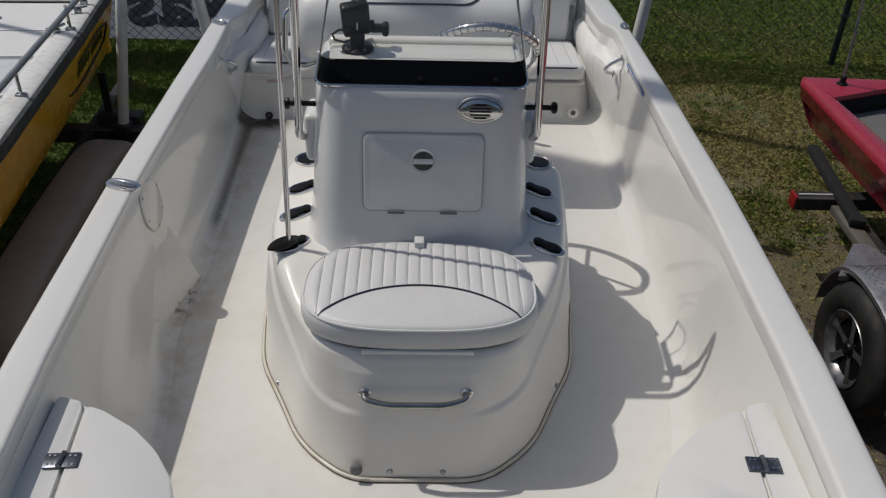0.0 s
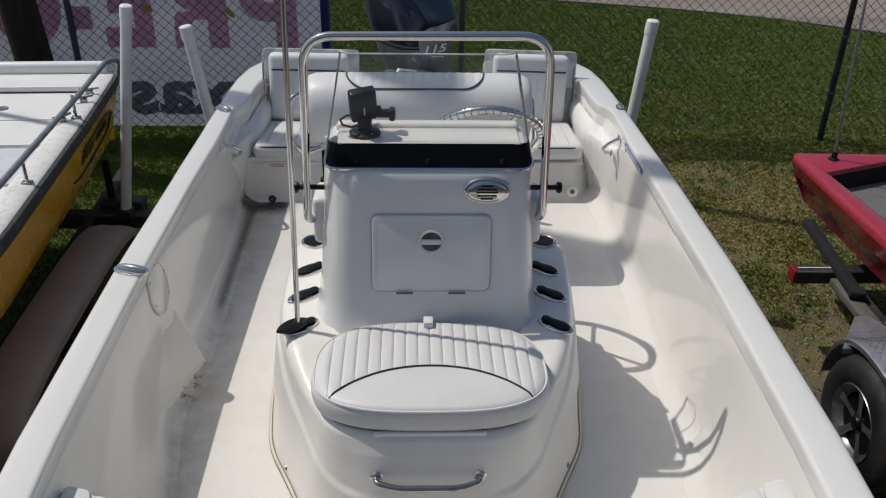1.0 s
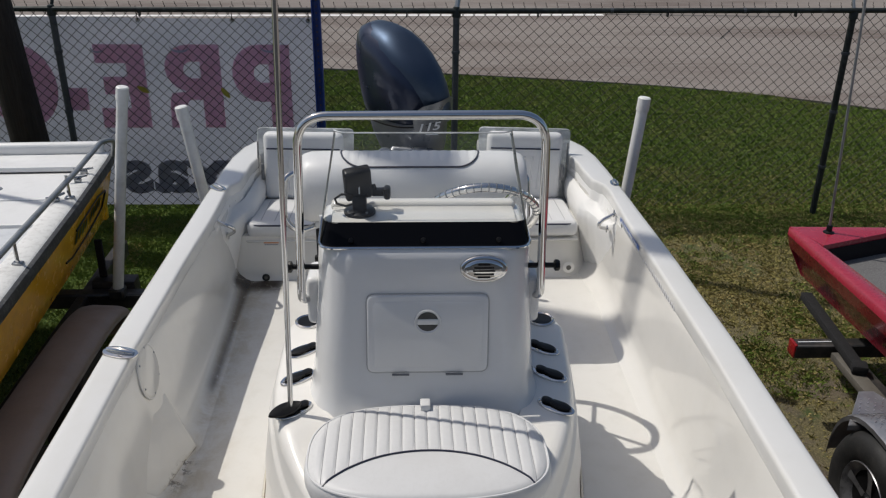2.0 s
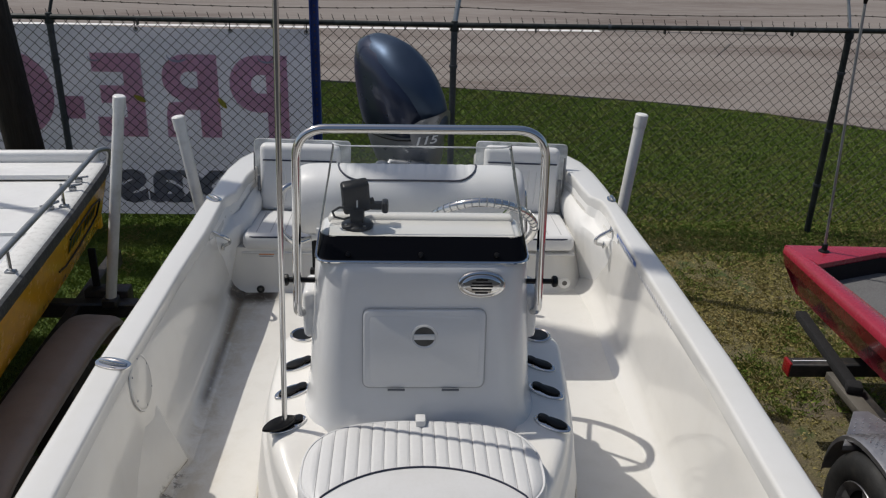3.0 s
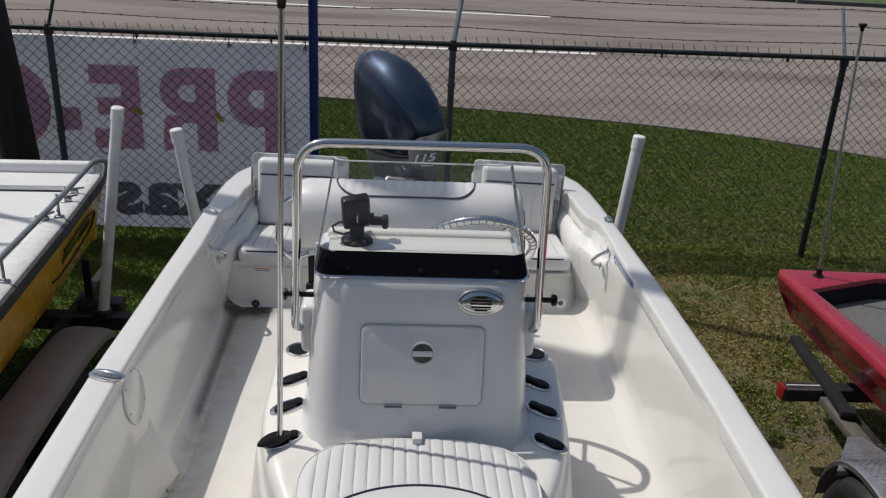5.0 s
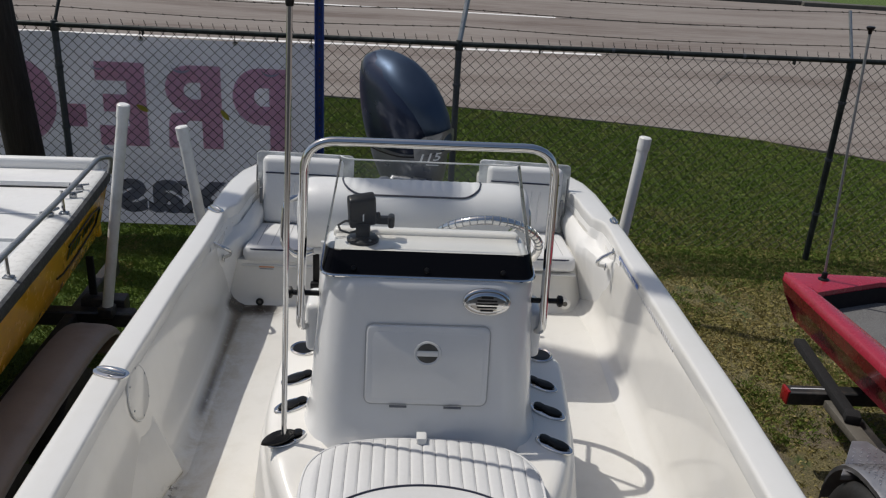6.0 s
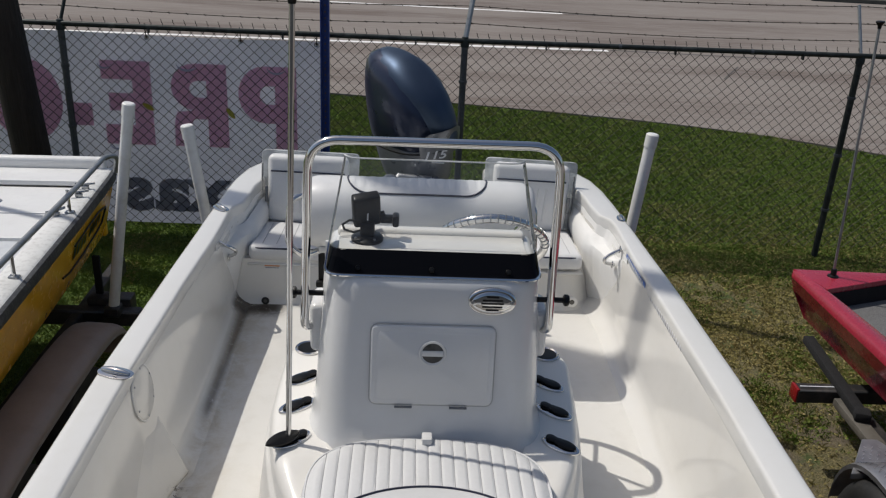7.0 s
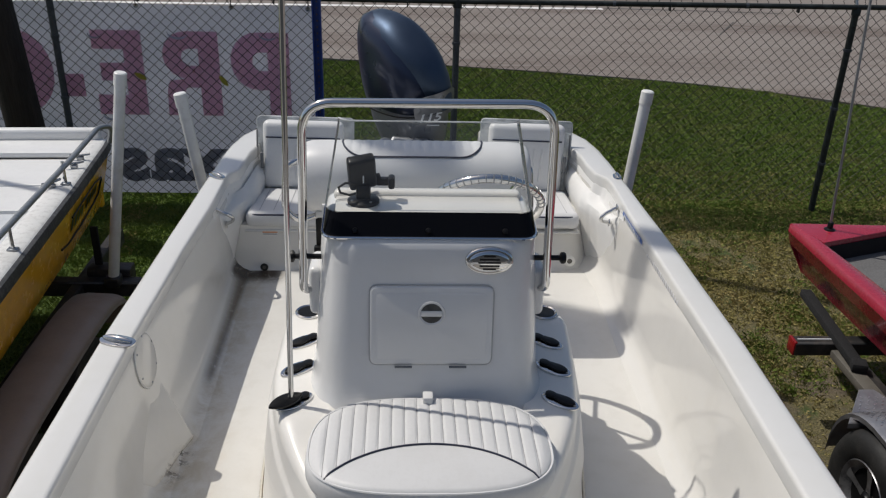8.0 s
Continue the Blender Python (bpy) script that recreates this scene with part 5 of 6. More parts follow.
wind = part("windshield", loft([ws_ring(z) for z in np.linspace(2.083, 2.285, 5)], ring_closed=False), CLEAR, console, "clear acrylic windshield")
wind.visible_shadow = False
part("windshield_edge", tube(ws_ring(2.285), 0.0025, 6), FROST, wind)
for s in (0, -1):
    q = 1 if s == 0 else -1
    for f, r in ((0.0, 0.0030), (0.075, 0.0022)):
        part("windshield_side_edge", tube([Vector(ws_ring(z)[s]).lerp(Vector(ws_ring(z)[s + q]), f) for z in (2.03, 2.15, 2.285)], r, 8), CHROME if f == 0 else STEEL, wind)
part("windshield_band", loft([ws_ring(z) for z in np.linspace(2.032, 2.085, 4)], ring_closed=False), BLACK_GLOSS, console, "gloss black band along the windshield foot")
for x in (-0.20, -0.005, 0.20):
    part("windshield_screw", lathe([(0, 0.006), (0.006, 0.005), (0.008, 0)], 10, frame_on((x, 2.393, 2.048), (0, -0.75, 0.6))), BLACK, console)
part("windshield_seal", tube([(x, y - 0.004, 2.031) for x, y, z in ws_ring(2.03)], 0.0045, 6), CHROME, console)

# bent grab rail round the windshield
TB = 2.52
rail_pts = rounded([(-0.325, 2.58, 1.79), (-0.360, TB, 1.79), (-0.357, TB, 1.89), (-0.342, TB, 2.357), (0.331, TB, 2.361), (0.343, TB, 1.89), (0.345, TB, 1.80), (0.312, 2.58, 1.80)], [0, 0.035, 0.1, 0.085, 0.085, 0.1, 0.035, 0], 8)
rail = part("grab_rail", tube(rail_pts, 0.0125, 14), CHROME, console, "polished stainless grab rail round the windshield")
for s in (-1, 1):
    part("rail_clamp", tube([(s * 0.305, TB + 0.005, 1.905), (s * 0.385, TB + 0.005, 1.905)], 0.008, 10), BLACK, rail)
    part("rail_knob", lathe([(0.0, 0.010), (0.014, 0.009), (0.018, 0.004), (0.018, -0.004), (0.012, -0.008)], 8, frame_on((s * 0.388, TB + 0.005, 1.905), (s, 0, 0))), BLACK, rail)
    part("side_pod", box((s * 0.325, 2.60, 1.782), (0.045, 0.13, 0.156), 0.018, 4), GEL_CONSOLE, console, "moulded side pod")

# steering wheel
WM = Matrix.Translation((0.215, 3.08, 1.828)) @ Matrix.Rotation(radians(-52), 4, "X")
wheel = part("steering_wheel", tube([WM @ Vector((0.193 * math.cos(a), 0.193 * math.sin(a), 0)) for a in np.linspace(0, 2 * math.pi, 49)[:-1]], 0.015, 12, True), CHROME, console, "polished steering wheel with wrapped rim")
for k in range(36):
    a0 = math.radians(100 + k * 7.2)
    part("rim_bead", lathe([(0.0, 0.004), (0.0165, 0.002), (0.0165, -0.002), (0, -0.004)], 10, WM @ Matrix.Rotation(a0, 4, "Z") @ Matrix.Translation((0.193, 0, 0)) @ Matrix.Rotation(radians(90), 4, "X")), STEEL, wheel)
for k in range(3):
    a = math.radians(60 + 120 * k)
    part("spoke", tube([WM @ Vector((0.02 * math.cos(a), 0.02 * math.sin(a), -0.03)), WM @ Vector((0.185 * math.cos(a), 0.185 * math.sin(a), 0))], 0.008, 8), CHROME, wheel)
part("hub", lathe([(0, 0.0), (0.03, -0.004), (0.035, -0.02), (0.03, -0.035), (0.02, -0.14)], 20, WM), BLACK, wheel)
part("turning_knob", lathe([(0, 0.05), (0.018, 0.045), (0.02, 0.03), (0.01, 0.015), (0.008, 0)], 14, WM @ Matrix.Translation((-0.06, 0.165, 0.0))), BLACK, wheel)

# fish finder on the dash
ff = thing("fish_finder", (-0.191, 2.670, 2.016), "black fish finder on a swivel mount on the dash", "fish finder")
FM = Matrix.Translation((-0.19, 2.60, 2.135)) @ Matrix.Rotation(radians(16), 4, "Z") @ Matrix.Rotation(radians(18), 4, "X") @ Matrix.Rotation(radians(-7), 4, "Y") @ Matrix.Diagonal((0.86, 1.0, 0.98, 1.0))
bd = box((0, 0, 0), (0.092, 0.038, 0.105), 0.010, 3)
bmesh.ops.transform(bd, matrix=FM, verts=bd.verts)
case = part("case", bd, BLACK, ff)
part("screen", slab(rounded([(-0.038, -0.042, 0), (0.038, -0.042, 0), (0.038, 0.042, 0), (-0.038, 0.042, 0)], 0.004, 2, True), 0.003, 0, 1, FM @ Matrix.Translation((0, 0.0205, 0)) @ Matrix.Rotation(radians(-90), 4, "X")), SCREEN, case)
part("rear_mark", box(FM @ Vector((0, -0.0195, -0.005)), (0.004, 0.002, 0.034), 0), LABEL_PALE, case)
part("case_shoulder", tube([FM @ Vector((-0.047, -0.005, -0.03)), FM @ Vector((0.06, 0.0, -0.03))], 0.011, 10), BLACK, case)
part("bracket", join(box((-0.186, 2.60, 2.072), (0.042, 0.03, 0.055), 0.008, 2), lathe([(0.046, 0), (0.046, 0.008), (0.036, 0.015), (0.0, 0.015)], 24, Matrix.Translation((-0.186, 2.60, 2.043)))), BLACK, ff)
for k in range(4):
    a = k * math.pi / 2 + 0.6
    part("mount_screw", lathe([(0, 0.012), (0.005, 0.011), (0.005, 0)], 8, Matrix.Translation((-0.186 + 0.037 * math.cos(a), 2.60 + 0.037 * math.sin(a), 2.046))), STEEL, ff)
part("swivel_arm", join(box((-0.128, 2.62, 2.100), (0.05, 0.026, 0.024), 0.008, 2), box((-0.106, 2.62, 2.098), (0.020, 0.042, 0.036), 0.008, 2)), BLACK, ff)
part("cable", tube([(-0.205, 2.585, 2.105), (-0.235, 2.575, 2.11), (-0.255, 2.58, 2.095), (-0.25, 2.59, 2.075), (-0.225, 2.59, 2.068), (-0.19, 2.60, 2.075)], 0.0035, 6), RUBBER, ff)


# console face, dash, windshield and fish finder scaled away from the camera, raking aft without shifting in view
VIEW_CENTRE = Vector((-0.05, 0.25, 3.03))
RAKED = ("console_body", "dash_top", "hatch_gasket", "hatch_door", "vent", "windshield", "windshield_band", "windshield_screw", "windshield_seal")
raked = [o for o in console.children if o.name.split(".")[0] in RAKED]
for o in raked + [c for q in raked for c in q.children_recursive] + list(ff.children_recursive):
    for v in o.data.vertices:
        v.co = VIEW_CENTRE + (v.co - VIEW_CENTRE) * (1 + 0.036 * max(0.0, min(1.0, (v.co.z - 1.50) / 0.53)))


# light poles: one in the console's rod holder, one on the red boat
def light_pole(name, p, q, label, metal=CHROME):
    t = thing(name, p, label, "light pole", "plug-in light poles")
    p, q = Vector(p), Vector(q)
    part("tube", tube([p, q], 0.0078, 12), metal, t)
    d = (q - p).normalized()
    m = frame_on(q, d, (0, 1, 0))
    part("lamp_head", lathe([(0.008, -0.02), (0.010, -0.018), (0.012, 0.0), (0.021, 0.010), (0.024, 0.016), (0.021, 0.022), (0.0, 0.025)], 20, m), BLACK, t)
    return t


lp = light_pole("light_pole", (-0.390, 2.358, 1.520), (-0.370, 2.470, 2.727), "polished stainless light pole standing in a rod holder")
flap = slab([(0.021 * math.sin(a) * abs(math.sin(a)) ** 0.5, 0.052 * math.cos(a), 0) for a in (2 * math.pi * k / 24 for k in range(24))], 0.007, 0.002, 2)
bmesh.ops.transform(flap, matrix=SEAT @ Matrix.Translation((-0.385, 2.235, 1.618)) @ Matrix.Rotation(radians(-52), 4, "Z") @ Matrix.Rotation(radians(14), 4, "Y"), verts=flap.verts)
part("open_flap", flap, BLACK, lp)

# ---- leaning post ----
post = thing("leaning_post", (-0.03, 3.63, ZF), "white padded leaning post with quilted bolster and steel frame", "leaning post")


def bolster_ring(x, k):
    out = []
    for p in ellipse(0.137, 0.145, 40, 2.3):
        yy, zz = p.x * k, p.y * k
        out.append((x, 3.62 + yy, 1.730 + zz))
    return out


xs = [(-0.49, 0.62), (-0.485, 0.80), (-0.47, 0.92), (-0.44, 0.985), (-0.39, 1.0), (-0.2, 1.0), (0.0, 1.0), (0.2, 1.0), (0.34, 1.0), (0.39, 0.985), (0.42, 0.92), (0.436, 0.80), (0.441, 0.62)]
part("bolster", loft([bolster_ring(x, k) for x, k in xs], cap0=True, cap1=True), VINYL, post, "rounded white vinyl bolster", 60)
cols = []
for k in range(14 * 8 + 1):
    x = -0.315 + 0.56 * k / 112
    crest = abs(math.sin(math.pi * k / 8)) ** 0.5 * 0.0045
    col = []
    e = max(0.0, (abs(x + 0.035) - 0.195) / 0.085)
    for a in np.linspace(radians(128 - 42 * (1 - math.sqrt(max(0.0, 1 - e * e)))), radians(48), 9):
        c, s_ = math.cos(a), math.sin(a)
        yy = 0.137 * math.copysign(abs(c) ** (2 / 2.3), c)
        zz = 0.145 * abs(s_) ** (2 / 2.3)
        col.append((x, 3.62 + yy * 1.01, 1.7275 + zz + crest * max(0.0, math.sin(math.pi * (a - radians(48)) / radians(80))) ** 0.5))
    cols.append(col)
part("quilted_panel", loft(cols, ring_closed=False), VINYL, post, "pleated white insert", 75)
edge = [cols[0][7], cols[0][5], cols[0][3], cols[0][1], cols[0][0]] + [c[0] for c in cols[2:-1:4]] + [cols[-1][0], cols[-1][1], cols[-1][3], cols[-1][5], cols[-1][7]]
part("piping", tube(rounded([Vector(p) + Vector((0, -0.001, 0.003)) for p in edge], 0.02, 4), 0.004, 6), PIPING, post, "dark piping")
part("seat_pan", box((-0.035, 3.63, 1.60), (0.78, 0.22, 0.03), 0.01, 2), GEL, post)
for x in (-0.36, 0.29):
    for y in (3.55, 3.72):
        part("leg", tube([(x, y, ZF), (x, y + 0.01, 1.60)], 0.022, 12), PVC if x < 0 else CHROME, post)
    part("foot", box((x, 3.635, ZF + 0.01), (0.07, 0.28, 0.02), 0.006, 2), STEEL, post)
for s, x, d, r in ((-1, -0.505, 0.03, 0.0125), (1, 0.435, 0.004, 0.0065)):
    part("side_handle", tube(rounded([(x - s * 0.03, 3.58, 1.81), (x + s * d, 3.54, 1.81), (x + s * (d + 0.01), 3.50, 1.63), (x - s * 0.02, 3.50, 1.58), (x - s * 0.10, 3.56, 1.59)], 0.05, 5), r, 12), CHROME, post, "bent chrome side handle")
part("rod_rack", join(box((-0.455, 3.95, 1.33), (0.03, 0.02, 0.19), 0.006, 2), box((-0.455, 3.935, 1.25), (0.05, 0.03, 0.03), 0.006, 2)), BLACK, post)
part("rod_rack", join(box((0.40, 3.95, 1.33), (0.03, 0.02, 0.19), 0.006, 2), box((0.40, 3.935, 1.25), (0.05, 0.03, 0.03), 0.006, 2)), BLACK, post)
warn = thing("warning_decal", (-0.715, 4.158, 1.224), "small orange and white warning decal on the seat base", "decal")
part("paper", box((-0.715, 4.1585, 1.224), (0.072, 0.002, 0.022), 0), LABEL_PALE, warn)
part("orange_bar", box((-0.715, 4.157, 1.231), (0.072, 0.002, 0.008), 0), LABEL_ORANGE, warn)
part("text_bar", box((-0.715, 4.157, 1.220), (0.066, 0.002, 0.003), 0), GREY_PLASTIC, warn)

# ---- outboard motor ----
motor = thing("outboard_motor", (-0.02, 5.2, 0.7), "navy blue and grey outboard motor tilted on the transom", "outboard motor")
OM = Matrix.Translation((-0.009, 5.25, 1.375)) @ Matrix.Rotation(radians(-7), 4, "Y") @ Matrix.Rotation(radians(4), 4, "X") @ Matrix.Rotation(radians(38), 4, "Z")


def cowl_ring(z, a, bf, bb, yo=0.0, power=2.5):
    return [OM @ Vector((p.x, p.y + yo, 0.2 + (z - 0.2) * (0.885 if z > 0.2 else 1.0) + 0.36 * (p.y + yo) * max(0.0, z - 0.2))) for p in ellipse(a * 0.855, bb * 0.96, 44, power, 0, 0, bf)]


cowl = [(0.20, 0.205, 0.26, 0.30, 0.0), (0.24, 0.222, 0.275, 0.315, 0), (0.32, 0.232, 0.28, 0.32, 0.0), (0.42, 0.232, 0.272, 0.318, 0.005), (0.52, 0.222, 0.25, 0.31, 0.015), (0.60, 0.203, 0.215, 0.29, 0.03), (0.66, 0.175, 0.17, 0.26, 0.05), (0.70, 0.14, 0.125, 0.22, 0.065), (0.73, 0.09, 0.08, 0.15, 0.075), (0.74, 0.03, 0.03, 0.05, 0.08)]
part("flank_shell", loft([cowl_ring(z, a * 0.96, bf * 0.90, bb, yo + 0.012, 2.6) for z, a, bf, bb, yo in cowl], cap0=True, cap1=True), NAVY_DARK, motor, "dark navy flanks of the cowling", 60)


def lobe_ring(z, a, bf, bb, yo):
    """The lighter front lobe of the cowling, which narrows downwards to starboard."""
    u = max(0.0, min(1.0, (z - 0.22) / 0.42))
    wide, aside = 0.72 + 0.24 * u, 0.050 * (1 - u)
    return [OM @ Vector((p.x * wide + aside, p.y + yo - 0.016, 0.2 + (z - 0.2) * 0.895 + 0.36 * (p.y + yo) * max(0.0, z - 0.2))) for p in ellipse(a * 0.80, bb * 0.93, 44, 2.3, 0, 0, bf * 0.97)]


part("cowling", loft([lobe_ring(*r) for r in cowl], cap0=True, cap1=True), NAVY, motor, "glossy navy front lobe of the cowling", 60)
lower = [(-0.10, 0.14, 0.16, 0.22, 0), (0.0, 0.18, 0.21, 0.26, 0), (0.10, 0.20, 0.235, 0.295, 0), (0.17, 0.206, 0.245, 0.305, 0), (0.205, 0.20, 0.24, 0.30, 0)]
part("lower_cowl", loft([cowl_ring(*r, power=2.5) for r in lower], cap0=True, cap1=True), COWL_GREY, motor, "grey lower cowling", 60)
face = []
for z, a, bf in ((0.17, 0.135, 0.258), (0.21, 0.145, 0.264), (0.255, 0.150, 0.278), (0.30, 0.140, 0.288), (0.325, 0.10, 0.290)):
    face.append([OM @ Vector((u * a, -bf * (1 - abs(u * a / 0.235) ** 2.25) ** (1 / 2.25) - 0.004, z)) for u in np.linspace(-1, 1, 15)])
part("front_panel", loft(face, ring_closed=False), COWL_GREY, motor, "grey front panel of the cowling", 60)
words("number", "115", 0.088, frame_on((0.078, 4.950, 1.570), (0.25, -0.95, 0.12)) @ Matrix.Rotation(radians(4), 4, "Z") @ Matrix(((1.05, 0.30, 0, 0), (0, 0.70, 0, 0), (0, 0, 1, 0), (0, 0, 0, 1))), SILVER, motor, 0.004, False, "silver number 115", 0.001)
part("text_bar", box((0.095, 4.957, 1.527), (0.07, 0.006, 0.005), 0.001, 1), SILVER, motor)
part("split_line", tube([OM @ Vector((p.x * 1.005, p.y * 1.005, 0.203)) for p in ellipse(0.207, 0.30, 60, 2.4, 0, 0, 0.262)], 0.005, 6, True), BLACK, motor)
part("midsection", loft([[OM @ Vector((p.x, p.y + 0.02, z)) for p in ellipse(a, b, 24, 2.4)] for z, a, b in ((-0.08, 0.13, 0.17), (-0.4, 0.08, 0.13), (-0.75, 0.06, 0.11), (-0.95, 0.05, 0.14))], cap0=True, cap1=True), COWL_GREY, motor)
part("clamp_bracket", join(box((0, 5.02, 1.22), (0.26, 0.10, 0.34), 0.02, 2), box((0, 4.93, 1.395), (0.30, 0.16, 0.05), 0.015, 2)), COWL_GREY, motor)
part("tilt_arm", join(tube([(-0.20, 4.90, 1.34), (-0.12, 4.98, 1.43), (0.10, 4.99, 1.41)], 0.024, 10), lathe([(0, 0.03), (0.04, 0.025), (0.05, 0)], 20, frame_on((-0.17, 4.93, 1.41), (0, -1, 0.5)))), STEEL, motor, "silver steering arm")


# ---- trailer of the bay boat ----
trailer = thing("boat_trailer", (0, 3, 0), "black steel boat trailer under the bay boat", "trailer")
for s in (-1, 1):
    part("side_beam", box((s * 0.62, 2.6, 0.42), (0.06, 6.6, 0.12), 0.01, 1), FRAME_BLACK, trailer)
    part("bunk", box((s * 0.45, 3.2, 0.555), (0.10, 3.4, 0.05), 0.01, 1), BLACK_CARPET, trailer)
    wm = frame_on((s * 0.84, 3.0, 0.31), (s, 0, 0))
    tyre = part("wheel", lathe([(0.12, -0.02), (0.17, 0.03), (0.185, 0.06), (0.19, -0.08)], 28, wm), GALV, trailer)
    part("tyre", lathe([(0.19, -0.09), (0.25, -0.10), (0.305, -0.085), (0.31, 0.0), (0.305, 0.085), (0.25, 0.10), (0.19, 0.09)], 32, wm, False), RUBBER, tyre)
for y in (0.2, 2.2, 4.92):
    part("cross_member", box((0, y, 0.42), (2.44 if y > 4 else 1.3, 0.08, 0.08), 0.01, 1), FRAME_BLACK, trailer)
part("axle", box((0, 3.0, 0.31), (1.62, 0.07, 0.07), 0.01, 1), FRAME_BLACK, trailer)


def guide_post(name, foot, top, label):
    g = thing(name, foot, label, "guide post", "PVC trailer guide posts")
    f, t = Vector(foot), Vector(top)
    d = (t - f).normalized()
    part("pipe", tube([f, t - d * 0.03], 0.0315, 18), PVC, g)
    part("end_cap", lathe([(0.0315, -0.075), (0.0355, -0.075), (0.0355, -0.006), (0.029, 0.0), (0, 0.002)], 20, frame_on(t, d, (0, 1, 0))), PVC, g)
    part("bracket", box(f + d * 0.03, (0.09, 0.09, 0.07), 0.01, 1), FRAME_BLACK, g)
    return g


guide_post("guide_post", (-1.10, 4.92, 0.44), (-1.283, 4.95, 1.692), "white PVC trailer guide post leaning beside the stern")
guide_post("guide_post", (1.16, 4.92, 0.44), (1.280, 4.95, 1.744), "white PVC trailer guide post leaning beside the stern")

# ---- yellow boat ----
yb = thing("yellow_boat", (-2.7, 4.5, 0.4), "yellow-hulled white skiff with black rub rail on a trailer", "boat")
DECK_WHITE = material("white_deck_paint", (0.80, 0.80, 0.79), 0.4, c2=(0.74, 0.74, 0.73), s2=3, c3=(0.68, 0.68, 0.66), s3=26, a3=0.2)
YO = [(-0.5, 0.55), (1.0, 0.80), (2.4, 0.87), (3.6, 0.90), (4.8, 0.89), (5.5, 0.87), (5.62, 0.86)]
YX = -2.72


def yx(y):
    return YX - 0.045 * (y - 3.7)


yy = [-0.5, 0.3, 1.0, 1.7, 2.4, 3.0, 3.6, 4.2, 4.8, 5.2, 5.5, 5.62]
ZY = 1.20
for s in (-1, 1):
    r1, r2, r3 = [], [], []
    for y in yy:
        h, c = interp(y, YO), yx(y)
        r1.append([(c + s * x, y, z) for x, z in ((h + 0.005, ZY - 0.075), (h - 0.015, ZY - 0.16), (h - 0.055, 0.88), (h - 0.085, 0.77), (h - 0.12, 0.735), (h - 0.32, 0.68), (0, 0.52))])
        r2.append([(c + s * x, y, z) for x, z in ((h, ZY - 0.01), (h - 0.012, ZY), (h - 0.10, ZY + 0.004), (h - 0.125, ZY - 0.004), (h - 0.135, ZY - 0.03), (h - 0.14, ZY - 0.10))])
        r3.append((c + s * (h + 0.008), y, ZY - 0.045))
    part("hull_side", loft(r1, ring_closed=False), YELLOW, yb, "glossy yellow hull side", 50)
    part("gunwale", loft(r2, ring_closed=False), WEATHERED, yb, "chalky weathered white gunwale", 60)
    rub = []
    for x, y, z in r3:
        rub.append([(x - s * 0.02, y, z + 0.038), (x + s * 0.012, y, z + 0.03), (x + s * 0.018, y, z), (x + s * 0.012, y, z - 0.03), (x - s * 0.02, y, z - 0.036)])
    part("rub_rail", loft(rub, ring_closed=False), RUB, yb, "faded black rubber rub rail", 60)
part("cockpit_liner", loft([[(yx(y) + u * (interp(y, YO) - 0.13), y, ZY - (0.05 if abs(u) > 0.9 else 0.30)) for u in (-1, -0.96, -0.5, 0, 0.5, 0.96, 1)] for y in yy[:8]], ring_closed=False), WEATHERED, yb, "weathered white cockpit liner")
part("transom", box((yx(5.6), 5.61, 0.955), (1.58, 0.05, 0.43), 0.01, 1), YELLOW, yb)
dz = ZY - 0.03
for y0, y1, z in ((5.30, 5.545, dz + 0.035), (4.86, 5.295, dz), (4.50, 4.855, dz), (4.05, 4.495, dz - 0.012), (3.2, 4.045, dz - 0.25)):
    c = yx((y0 + y1) / 2)
    m = Matrix.Translation((c, (y0 + y1) / 2, z)) @ Matrix.Rotation(0.045, 4, "Z")
    part("deck_panel", slab(rounded([(-0.755, -(y1 - y0) / 2 + 0.004, 0), (0.755, -(y1 - y0) / 2 + 0.004, 0), (0.755, (y1 - y0) / 2 - 0.004, 0), (-0.755, (y1 - y0) / 2 - 0.004, 0)], 0.02, 3, True), 0.03, 0.008, 2, m), DECK_WHITE if y0 > 4.4 else (CARPET if y0 < 4 else LABEL_PALE), yb, "white deck panel" if y0 > 4.4 else "grey non-skid deck panel")
part("deck_base", box((yx(4.6), 4.6, dz - 0.05), (1.50, 1.95, 0.04), 0.005, 1, Matrix.Rotation(0.045, 4, "Z")), DECK_WHITE, yb)
part("aft_coaming", box((yx(5.6), 5.585, ZY + 0.02), (1.66, 0.07, 0.10), 0.03, 4, Matrix.Rotation(0.045, 4, "Z")), DECK_WHITE, yb)
part("hatch_ring", lathe([(0, 0.004), (0.02, 0.004), (0.03, 0.006), (0.034, 0.0)], 20, Matrix.Translation((-2.42, 5.05, dz))), STEEL, yb)
# side rail with stanchions
rl = [(yx(y) + interp(y, YO) - 0.03 + 0.028 * (y - 4.1), y, ZY + 0.13) for y in (2.2, 3.0, 3.7, 4.3, 4.9, 5.44)] + [(-1.87, 5.52, ZY + 0.12), (-1.90, 5.55, ZY + 0.0)]
rail2 = part("side_rail", tube(rounded(rl, 0.06, 4), 0.0155, 10), GALV, yb, "dull metal side rail")
for y in (4.83, 4.0, 3.2):
    x = yx(y) + interp(y, YO) - 0.045
    part("stanchion", tube([(x + 0.004, y, ZY), (x, y + 0.01, ZY + 0.13)], 0.010, 8), CHROME, rail2)
    part("stanchion_foot", box((x + 0.004, y, ZY + 0.006), (0.05, 0.035, 0.012), 0.004, 1), STEEL, rail2)
